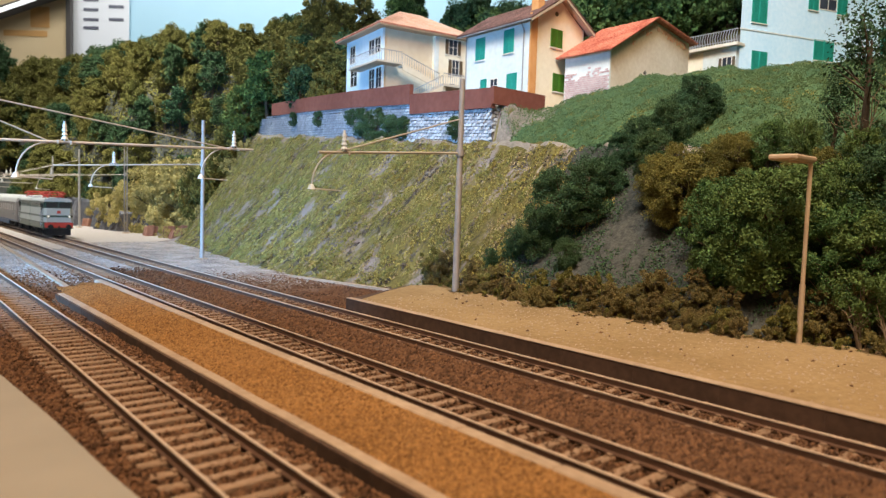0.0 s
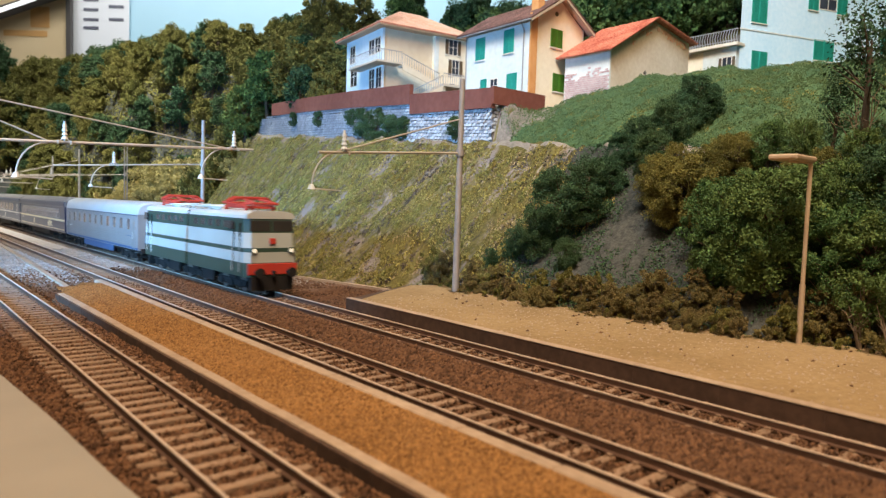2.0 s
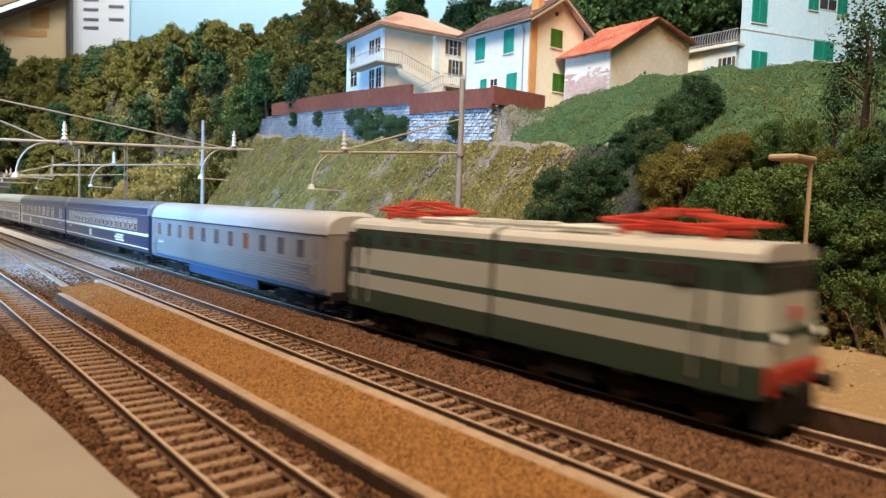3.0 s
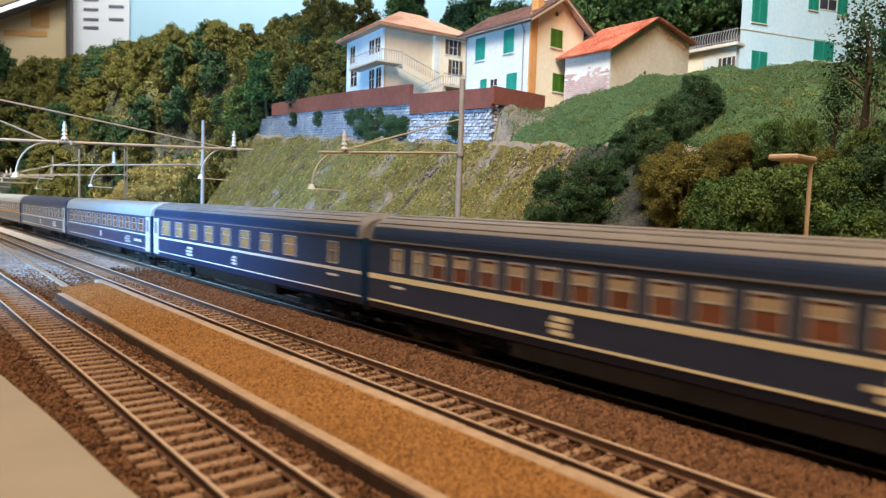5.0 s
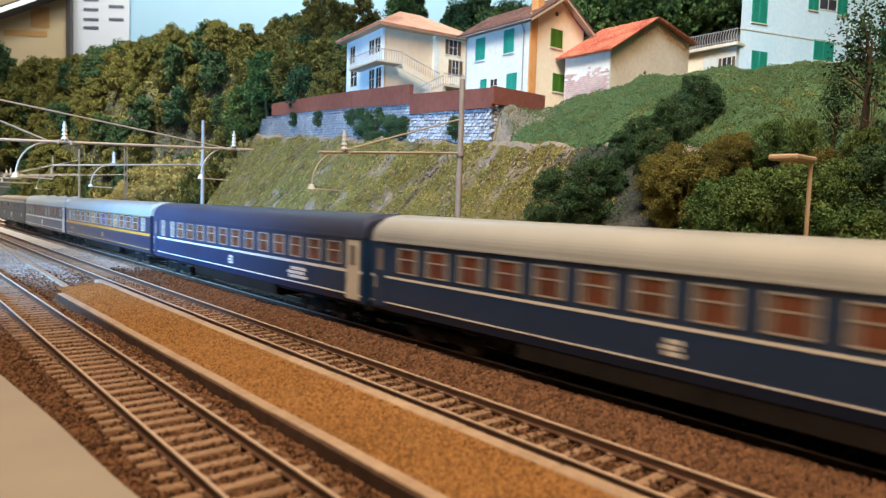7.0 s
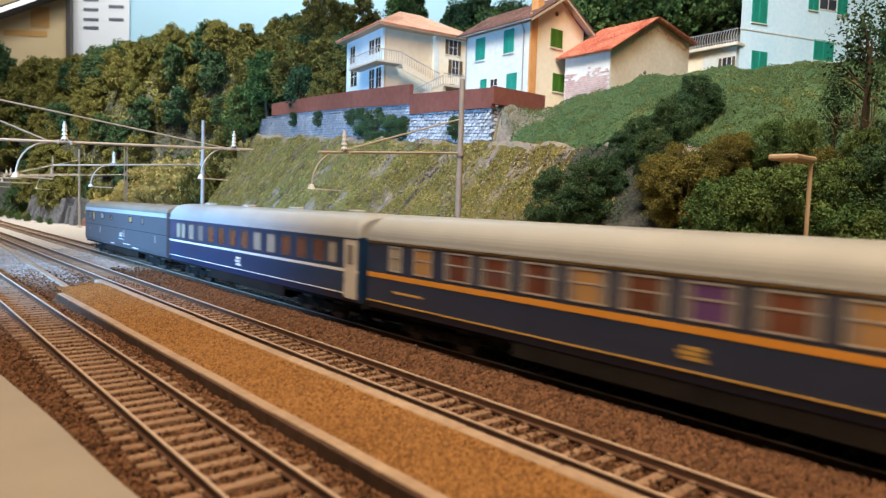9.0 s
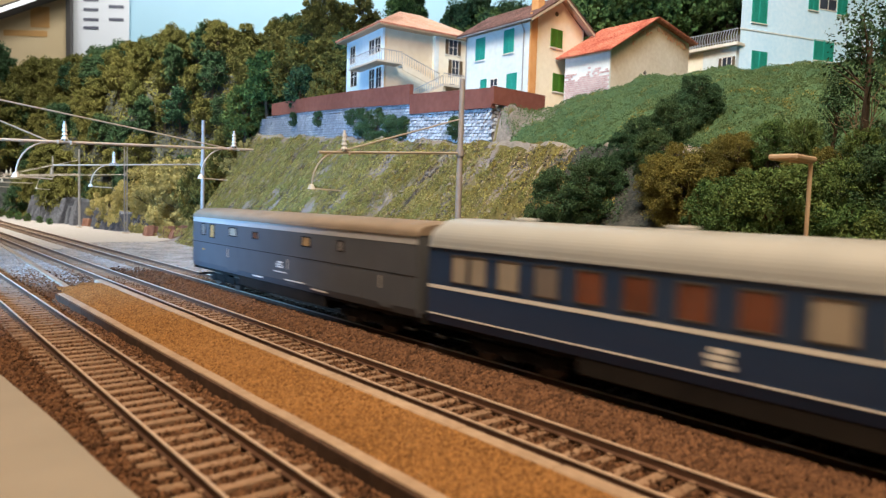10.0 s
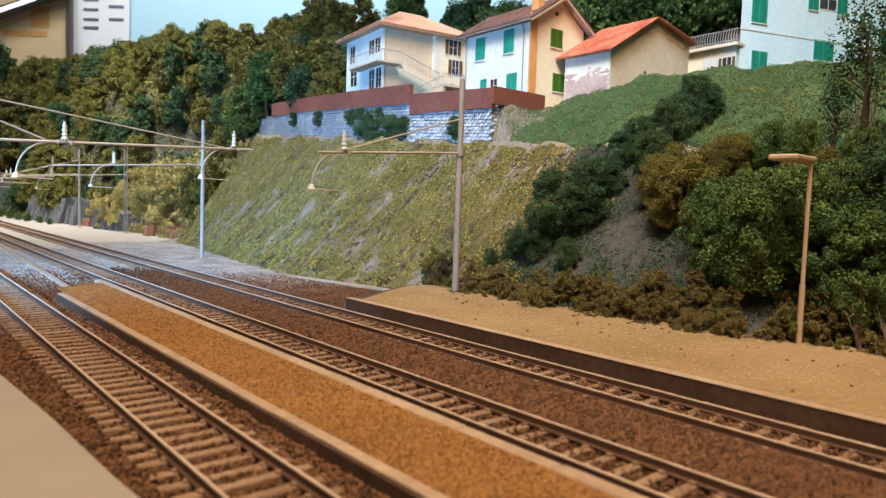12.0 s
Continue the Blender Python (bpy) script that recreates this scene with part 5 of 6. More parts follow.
def rocks():
    """Jagged blocks of upright strata."""
    r = random.Random(8)
    for x, y, s, m in ((325, 1130, 26, "rock"), (306, 1190, 30, "rock"), (300, 1250, 22, "rock"), (315, 1330, 34, "rock"), (300, 1420, 46, "rock"), (290, 1500, 50, "rock"), (280, 1580, 52, "rock"), (272, 1650, 48, "rock"), (330, 1010, 15, "brick"), (345, 985, 17, "brick"), (322, 965, 12, "brick"), (360, 960, 15, "brick"), (312, 1040, 14, "brick"), (300, 1350, 14, "brick")):
        t = thing("rock", at_mm(x, y, -4), "dark grey rock outcrop of upright strata" if m == "rock" else "rough red-brown rock block", "rock", "rocks by the yard")
        for i in range(7):
            h, w, d = s * r.uniform(0.6, 1.1), s * r.uniform(0.10, 0.2), s * r.uniform(0.25, 0.45)
            b = boxed(-d, d, -w, w, -3, h, bevel=s * 0.03)
            for v in b.verts:
                v.co += Vector((noise.noise(v.co * 0.2 + Vector((i, 0, s))), noise.noise(v.co * 0.2 + Vector((0, i, s))), noise.noise(v.co * 0.2))) * s * 0.12
                v.co.x += max(v.co.z, 0) * 0.25
            turn = Matrix.Translation((r.uniform(-4, 4), (i - 3) * s * 0.24, 0)) @ Matrix.Rotation(r.uniform(-0.3, 0.3), 4, "Z") @ Matrix.Rotation(r.uniform(-0.22, 0.22), 4, "X")
            bmesh.ops.transform(b, matrix=turn, verts=b.verts)
            part("rock_slab", b, M[m], t)


rocks()


def skin_z(x, y):
    """Height of the uneven ground surface."""
    return terrain(x, y) + rough(x, y, 0.03) * 7 + rough(x, y, 0.09) * 3.5 + rough(x, y, 0.22) * 2


def bank_grass():
    r = np.random.default_rng(12)
    def streaks(x, y, seed):
        """Cover pattern in long patches that run up the slope."""
        return np.array([noise.noise(Vector((a * 0.026, b * 0.050, seed))) + 0.75 * noise.noise(Vector((a * 0.075, b * 0.16, seed + 5.0))) for a, b in zip(x, y)])
    def cover(name, n, xs, ys, size, material, keep, label, lift=0.9, bare=-9.0, seed=3.0, up=0.0):
        x, y = r.uniform(*xs, n), r.uniform(*ys, n)
        k = keep(x, y)
        x, y = x[k], y[k]
        if bare > -9:
            k = streaks(x, y, seed) * 2.2 + r.normal(0, 0.22, len(x)) > bare
            x, y = x[k], y[k]
        v, f = flakes(r, np.stack([x, y, skin_z(x, y) + r.uniform(0.0, lift, len(x))], 1), size, up)
        tagged(new(name, mesh_from(name, v, f, M[material])), label, "grass", kind="stuff")
    def tufts(name, n, per, xs, ys, spread_, size, material, keep, label, bare, seed, tall=2.4, up=0.6):
        """Small mounds of upright flock."""
        x, y = r.uniform(*xs, n), r.uniform(*ys, n)
        k = keep(x, y)
        x, y = x[k], y[k]
        k = streaks(x, y, seed) * 2.2 + r.normal(0, 0.35, len(x)) > bare
        x, y = x[k], y[k]
        rad = r.uniform(0.5, 1.3, len(x))[:, None] * spread_
        d = r.normal(0, 0.5, (len(x), per, 2))
        px_, py_ = (x[:, None] + d[..., 0] * rad * 1.4).ravel(), (y[:, None] + d[..., 1] * rad).ravel()
        h = (np.exp(-(d ** 2).sum(-1) * 1.6) * rad / spread_ * tall).ravel() * r.uniform(0.3, 1.0, px_.size)
        base = np.repeat(skin_z(x, y), per) + (terrain(px_, py_) - np.repeat(terrain(x, y), per))
        v, f = flakes(r, np.stack([px_, py_, base + h], 1), size, up)
        tagged(new(name, mesh_from(name, v, f, M[material])), label, "grass", kind="stuff")
    def bank(x, y):
        return (x > lerp(y, FOOT) - 1 + 3 * np.sin(y * 0.21)) & (x < 341 + 0.075 * y) & (y > 265 + 25 * np.sin(x * 0.11))
    box_ = ((250, 420), (225, 930))
    cover("bank_grass", 190000, *box_, 0.6, "grass", bank, "olive static grass on the railway bank", 1.0, -0.22, 3.0, 0.5)
    tufts("bank_green_tufts", 5200, 34, *box_, 3.4, 0.75, "tuft_green", bank, "green mossy tufts on the railway bank", -0.12, 3.0, 3.4)
    tufts("bank_dry_grass", 5600, 30, *box_, 2.8, 0.75, "dry_grass", bank, "tufts of dry yellow grass on the railway bank", -0.25, 9.0, 3.0)
    tufts("bank_straw", 2600, 20, *box_, 2.4, 0.8, "tuft_straw", bank, "pale straw tufts on the railway bank", -0.1, 14.0, 1.8, 0.2)
    tufts("bank_clods", 3000, 16, *box_, 2.2, 0.9, "earth_clod", bank, "dark earth clods and roots on the railway bank", -0.2, 31.0, 1.4, 0.0)
    def meadow(x, y):
        return x > 345 + 0.075 * y + 16
    cover("meadow_grass", 260000, (365, 720), (40, 404), 0.55, "grass_green", meadow, "green static grass on the meadow below the houses", 1.2, -9.0, 3.0, 0.9)
    tufts("meadow_tufts", 4200, 30, (365, 720), (40, 404), 4.5, 0.6, "grass_green", meadow, "low grassy tufts on the meadow", -0.1, 21.0, 2.2)
    tufts("meadow_yellow_tufts", 1500, 26, (365, 640), (40, 404), 4.0, 0.6, "tuft_green", meadow, "yellow-green grassy tufts on the meadow", 0.3, 27.0, 2.0)
    cover("undergrowth", 90000, (230, 800), (930, 2010), 3.6, "leaf_olive", lambda x, y: (x > lerp(y, FOOT) + 8) & (x < lerp(y, FOOT) + 340), "dark green flock undergrowth beneath the trees", 0.9)
    cover("leaf_litter", 80000, (265, 380), (10, 300), 0.6, "leaf_dark", lambda x, y: (x > lerp(y, FOOT) + 4) & (x < 372), "dark green moss and leaf litter on the earth bank", 1.6, -0.35)


bank_grass()


# ---- exhibition panels behind the layout ----
def panels():
    side = Vector((0.7634, -0.6459, 0))
    fwd = Vector((0.6459, 0.7634, 0))
    ang = math.degrees(math.atan2(side.y, side.x))
    def place(name, dist, label, category):
        p_ = fwd * dist
        return thing(name, at_mm(p_.x, p_.y, 54.7, rz=ang), label, category)
    k = 2735 / 1200
    def sx(px):
        return (px - 784) * k
    def sz(px, py):
        return (364 + (px - 784) * 0.0327 - py) * k
    t = place("poster", 2735, "white exhibition poster with two columns of dark print", "poster")
    part("paper", boxed(sx(126), sx(226), 0, 3, sz(180, 200), sz(180, -120)), M["poster"], t)
    for col, rows in ((160, (8, 25, 42, 56)), (204, (20, 42))):
        for py in rows:
            part("print_line", boxed(sx(col - 13), sx(col + 13), -1.2, -0.2, sz(col, py + 2.6), sz(col, py - 2.6)), M["ink"], t)
    k = 2690 / 1200
    t = place("display_panel", 2690, "tan exhibition panel with painted orange reflections and a dark post", "panel")
    part("board", boxed(sx(-700), sx(122), 0, 8, sz(0, 400), sz(0, -200)), M["tan_board"], t)
    part("post", boxed(sx(119), sx(127), -12, 9, sz(120, 400), sz(120, -200)), M["dark_post"], t)
    # orange logos and writing mirrored in the glass, painted as flat shapes
    part("orange_print", boxed(sx(55), sx(88), -1.6, -0.4, sz(60, 55), sz(60, 20)), M["tan_reflection"], t)
    part("print_line", boxed(sx(8), sx(84), -1.4, -0.4, sz(40, 70), sz(40, 60)), M["tan_reflection"], t)
    bar = bmesh.new()
    a, b = Vector((sx(-400), -30, sz(-400, 172))), Vector((sx(123), -30, sz(123, -4)))
    rod(bar, a, b, 25, n=4)
    part("lamp_rail", bar, M["dark_post"], t)
    part("lamp_tube", rods([a + Vector((0, -24, -3)), b + Vector((0, -24, -3))], 8, 8), M["tube"], t, "white lit tube")


panels()


# ---- the train ----
PAINT = {
    "night_blue": mat("coach_night_blue", (0.016, 0.029, 0.068), (0.021, 0.035, 0.080), 0.32, grain=60, coat=0.25),
    "dark_blue": mat("coach_dark_blue", (0.009, 0.032, 0.090), (0.013, 0.039, 0.102), 0.32, grain=60, coat=0.25),
    "slate": mat("van_slate_grey", (0.066, 0.074, 0.088), (0.084, 0.092, 0.106), 0.5, grain=80),
    "silver": mat("coach_pale_grey", (0.215, 0.20, 0.195), (0.26, 0.245, 0.235), 0.45, 0.15, grain=60),
    "skirt_blue": mat("coach_skirt_blue", (0.028, 0.075, 0.16), (0.036, 0.09, 0.19), 0.5, grain=80),
    "roof_dark": mat("coach_roof_dark_grey", (0.15, 0.15, 0.16), (0.19, 0.185, 0.19), 0.38, grain=60),
    "roof_navy": mat("coach_roof_navy", (0.035, 0.045, 0.09), (0.045, 0.055, 0.10), 0.4, grain=60),
    "roof_cream": mat("coach_roof_cream", (0.32, 0.35, 0.37), (0.38, 0.41, 0.425), 0.28, grain=60),
    "roof_pale": mat("coach_roof_pale_grey", (0.40, 0.41, 0.42), (0.45, 0.46, 0.46), 0.4, grain=60),
    "roof_brown": mat("van_roof_brown", (0.20, 0.16, 0.12), (0.27, 0.22, 0.17), 0.55, grain=80),
    "white": mat("stripe_white", (0.66, 0.66, 0.64), (0.70, 0.70, 0.68), 0.5, grain=80),
    "cream": mat("stripe_cream", (0.68, 0.61, 0.42), (0.72, 0.65, 0.46), 0.5, grain=80),
    "orange": mat("stripe_orange", (0.62, 0.27, 0.03), (0.66, 0.30, 0.05), 0.5, grain=80),
    "gold": mat("stripe_gold", (0.45, 0.28, 0.07), (0.50, 0.32, 0.09), 0.5, grain=80),
    "pane_tan": mat("window_warm_interior", (0.34, 0.19, 0.075), (0.45, 0.27, 0.11), 0.25, grain=90, coat=0.4),
    "pane_red": mat("window_red_interior", (0.085, 0.026, 0.015), (0.20, 0.065, 0.033), 0.25, grain=90, coat=0.4),
    "pane_blind": mat("window_cream_blind", (0.29, 0.26, 0.21), (0.36, 0.32, 0.26), 0.35, grain=90, coat=0.4),
    "pane_grey": mat("window_grey_curtain", (0.15, 0.135, 0.125), (0.22, 0.19, 0.17), 0.3, grain=90, coat=0.3),
    "curtain": mat("window_tan_curtain", (0.30, 0.235, 0.155), (0.40, 0.32, 0.22), 0.35, grain=90, coat=0.3),
    "pane_smoke": mat("window_smoke_glass", (0.055, 0.05, 0.055), (0.085, 0.075, 0.08), 0.25, grain=90, coat=0.4),
    "pane_violet": mat("window_violet_interior", (0.085, 0.035, 0.16), (0.13, 0.055, 0.20), 0.25, grain=90, coat=0.4),
    "pane_dark": mat("window_dark_glass", (0.025, 0.024, 0.024), (0.045, 0.042, 0.04), 0.25, grain=90, coat=0.2),
    "metal": mat("window_frame_metal", (0.48, 0.47, 0.45), (0.55, 0.54, 0.52), 0.4, 0.5, grain=80),
    "door_cream": mat("door_cream", (0.56, 0.52, 0.45), (0.61, 0.57, 0.50), 0.5, grain=80),
    "under": mat("underframe_black", (0.010, 0.009, 0.009), (0.022, 0.019, 0.017), 0.8, grain=150, spec=0.2),
    "wheel": mat("wheel_steel", (0.10, 0.085, 0.075), (0.16, 0.14, 0.12), 0.45, 0.6, grain=150),
    "rubber": mat("bellows_rubber", (0.02, 0.02, 0.021), (0.03, 0.03, 0.03), 0.85, grain=200),
    "loco_green": mat("engine_dark_green", (0.022, 0.045, 0.032), (0.03, 0.055, 0.04), 0.4, grain=60, coat=0.2),
    "loco_grey": mat("engine_pale_grey", (0.33, 0.355, 0.335), (0.37, 0.395, 0.37), 0.4, grain=60, coat=0.2),
    "loco_roof": mat("engine_roof_grey", (0.40, 0.42, 0.41), (0.47, 0.485, 0.475), 0.5, grain=60),
    "red": mat("engine_red", (0.38, 0.03, 0.02), (0.45, 0.05, 0.03), 0.5, grain=80),
    "lamp": glow_mat("headlight_glow", (1.0, 0.93, 0.75), 0.5),
}
SPEED = 289.0
ENGINE_START = 937
HALF = 16.0
TRACK_MID = RAIL_C + GAUGE / 2


def bogie(parent, y, base=29.0):
    b = part("bogie", boxed(-11.8, -10.6, y - base / 2 - 7, y + base / 2 + 7, 3.6, 7.6, bevel=0.5), PAINT["under"], parent)
    bm = boxed(10.6, 11.8, y - base / 2 - 7, y + base / 2 + 7, 3.6, 7.6, bevel=0.5)
    box(bm, -10.6, 10.6, y - 4, y + 4, 4, 9)
    for s in (-12.6, 11.8):
        for o in (-base / 2, base / 2):
            box(bm, s, s + 0.8, y + o - 2.2, y + o + 2.2, 3.2, 7.2, bevel=0.3)
        box(bm, s, s + 0.9, y - 3.6, y + 3.6, 3.0, 6.6, bevel=0.3)
    part("bogie_frame", bm, PAINT["under"], b)
    for o in (-base / 2, base / 2):
        bm = bmesh.new()
        for s in (-1, 1):
            rod(bm, (s * 7.1, y + o, 5.2), (s * 9.6, y + o, 5.2), 5.2, n=20)
            rod(bm, (s * 6.6, y + o, 5.2), (s * 7.1, y + o, 5.2), 5.8, n=20)
        rod(bm, (-9, y + o, 5.2), (9, y + o, 5.2), 1.0, n=8)
        part("wheelset", bm, PAINT["wheel"], b)


def roof_outline(h_side, h_top, half=HALF, n=30):
    pts = []
    for i in range(n + 1):
        a = math.pi * i / n
        c = math.cos(a)
        pts.append((-half * math.copysign(abs(c) ** 0.72, c), h_side + (h_top - h_side) * math.sin(a) ** 0.75))
    return pts


def side_box(bm, s, d0, d1, y0, y1, z0, z1, bevel=0.0):
    """A box on the side s (-1 or 1) from d0 to d1 proud of it."""
    a, b = sorted((s * (HALF + d0), s * (HALF + d1)))
    return box(bm, a, b, y0, y1, z0, z1, bevel)


def side_window(parent, s, y, w, z0, z1, pane, bar=True, curtain=0.0, frame_paint="metal"):
    """A framed pane set a little into the side s, with a cross bar and, where drawn, a pale curtain over its upper part."""
    p_ = part("window", side_box(bmesh.new(), s, -0.4, 0.06, y - w / 2, y + w / 2, z0, z1), PAINT[pane], parent)
    bm = bmesh.new()
    e = 0.55
    for a, b, c, d in ((y - w / 2 - e, y - w / 2, z0 - e, z1 + e), (y + w / 2, y + w / 2 + e, z0 - e, z1 + e), (y - w / 2, y + w / 2, z1, z1 + e), (y - w / 2, y + w / 2, z0 - e, z0)):
        side_box(bm, s, -0.3, 0.28, a, b, c, d)
    if bar:
        m = z0 + (z1 - z0) * 0.58
        side_box(bm, s, -0.3, 0.22, y - w / 2, y + w / 2, m - 0.25, m + 0.25)
    part("window_frame", bm, PAINT[frame_paint], p_)
    if curtain:
        c = bmesh.new()
        side_box(c, s, -0.2, 0.11, y - w / 2 + 0.3, y + w / 2 - 0.3, z1 - (z1 - z0) * curtain, z1 - (z1 - z0) * 0.10)
        part("curtain", c, PAINT["curtain"], p_, "drawn tan curtain")
    if w > 11 and pane in ("pane_red", "pane_tan", "pane_violet"):
        c = bmesh.new()
        for u in (y - w / 2 + 0.3, y + w / 2 - 0.3 - w * 0.16):
            side_box(c, s, -0.2, 0.09, u, u + w * 0.16, z0 + 0.2, z1 - 0.2)
        part("curtain", c, PAINT["pane_grey"], p_, "grey side curtain")


def coach(spec):
    """A passenger coach; local y runs from its front (0) to its rear, z from the rail head."""
    ln = spec["length"]
    t = thing("passenger_coach", at_mm(TRACK_MID, spec["start"], 0), spec["label"], "railway coach", "coaches of the train")
    zb, zs, zt = 11.0, spec.get("side", 39.6), spec.get("top", 50.0)
    paint = PAINT[spec["paint"]]
    e = 3.2
    body = prisms([(-HALF + 0.7, zb), (HALF - 0.7, zb), (HALF, zb + 3), (HALF, zs), (-HALF, zs), (-HALF, zb + 3)], "y", e, ln - e)
    part("body", body, paint, t)
    o = roof_outline(zs, zt, HALF + 0.25)
    bm = prisms(o, "y", e + 3, ln - e - 3)
    for y0, y1, k in ((e + 3, e - 0.2, 0.82), (ln - e - 3, ln - e + 0.2, 0.82)):
        o2 = [(x * 0.97, zs + (z - zs) * k) for x, z in o]
        v0 = [bm.verts.new((x, y0, z)) for x, z in o]
        v1 = [bm.verts.new((x, y1, z)) for x, z in o2]
        for i in range(len(o) - 1):
            bm.faces.new((v0[i], v0[i + 1], v1[i + 1], v1[i]))
        bm.faces.new(v1)
    roof = part("roof", bm, PAINT[spec["roof"]], t, smooth=False)
    if spec.get("cant"):
        # body paint carried round the shoulder of the roof
        for s in (-1, 1):
            edge = [(x, z) for x, z in o if x * s > 0 and z < spec["cant"]]
            pts = [(x * 1.012 + s * 0.12, z + 0.12) for x, z in edge] + [(x * 0.96, z - 0.3) for x, z in edge[::-1]]
            part("cantrail", prisms(pts, "y", e + 2.5, ln - e - 2.5), paint, t)
    if spec.get("ribs"):
        rb = bmesh.new()
        for a in (0.62, 0.95, 1.25, 1.9, 2.2, 2.5):
            c = math.cos(a)
            rod(rb, (-(HALF + 0.25) * math.copysign(abs(c) ** 0.72, c), 8, zs + (zt - zs) * math.sin(a) ** 0.75), (-(HALF + 0.25) * math.copysign(abs(c) ** 0.72, c), ln - 8, zs + (zt - zs) * math.sin(a) ** 0.75), 0.45, n=5)
        part("roof_rib", rb, PAINT[spec["roof"]], roof)
    for y in spec.get("vents", ()):
        part("roof_vent", boxed(-3, 3, y - 3.5, y + 3.5, zt - 1, zt + 1.2, bevel=0.5), PAINT[spec["roof"]], roof)
    for s in (-1, 1):
        part("gutter", side_box(bmesh.new(), s, -0.2, 0.55, e, ln - e, zs - 0.5, zs + 0.3), PAINT[spec.get("gutter", spec["roof"])], t)
        for colour, z0, z1 in spec["stripes"]:
            bm = bmesh.new()
            side_box(bm, s, -0.2, 0.13, e + 0.2, ln - e - 0.2, z0, z1)
            part("stripe", bm, PAINT[colour], t)
        for y, w, colour in spec.get("doors", ()):
            d = part("door", side_box(bmesh.new(), s, -0.2, 0.3 if colour != "slate" else 0.03, y - w / 2, y + w / 2, zb + 1.5, zs - 1.2), PAINT[colour], t)
            if colour != "slate":
                part("door_window", side_box(bmesh.new(), s, 0.1, 0.42, y - w / 4, y + w / 4, zb + 16.5, zs - 3.5), PAINT["pane_grey"], d)
            part("door_handle", side_box(bmesh.new(), s, 0.2, 0.7, y + w / 2 - 1.4, y + w / 2 - 1.0, zb + 9, zb + 14), PAINT["metal"], d)
        for y, w, z0, z1, pane in spec["windows"]:
            side_window(t, s, y, w, z0, z1, pane, spec.get("bars", True), spec.get("curtain", 0.0), spec.get("frame", "metal"))
        for y, w, z0, z1, colour in spec.get("marks", ()):
            bm = bmesh.new()
            n = 3 if z1 - z0 > 3 else 1
            for i in range(n):
                h = (z1 - z0) / n
                side_box(bm, s, -0.1, 0.2, y - w / 2 + (0, 0.12, 0.05)[i] * w, y + w / 2 - (0.1, 0.0, 0.18)[i] * w, z0 + i * h, z0 + i * h + h * 0.72)
            part("lettering", bm, PAINT[colour], t)
        if spec.get("flutes"):
            for i in range(7):
                part("side_flute", side_box(bmesh.new(), s, -0.1, 0.3, e + 10, ln - e - 4, 15 + i * 1.5, 15.6 + i * 1.5), paint, t)
        part("skirt", side_box(bmesh.new(), s, -1.6, -0.9, ln * 0.30, ln * 0.70, 5.5, zb + 0.5, 0.3), PAINT[spec.get("skirt", "under")], t)
    und = bmesh.new()
    for a, b, w in ((0.31, 0.40, 11), (0.43, 0.52, 9), (0.55, 0.60, 12), (0.62, 0.69, 10)):
        box(und, -w, w, ln * a, ln * b, 4.2, zb, 0.5)
    part("underfloor_box", und, PAINT["under"], t)
    part("floor_frame", boxed(-13.5, 13.5, e + 1, ln - e - 1, 9.2, zb + 0.2), PAINT["under"], t)
    bogie(t, 44)
    bogie(t, ln - 44)
    for y0, y1 in ((0.1, e), (ln - e, ln - 0.1)):
        part("bellows", boxed(-7, 7, y0, y1, 12, 37, bevel=0.6), PAINT["rubber"], t)
        part("buffer_beam", boxed(-14, 14, min(y0, y1) + 1, max(y0, y1) - 0.4, 9.0, 12.5), PAINT["under"], t)
    for y in (e + 1.6, ln - e - 1.6):
        part("step", boxed(-14.6, 14.6, y + (2 if y < 50 else -6), y + (6 if y < 50 else -2), 5.2, 6.0), PAINT["under"], t)
    return t


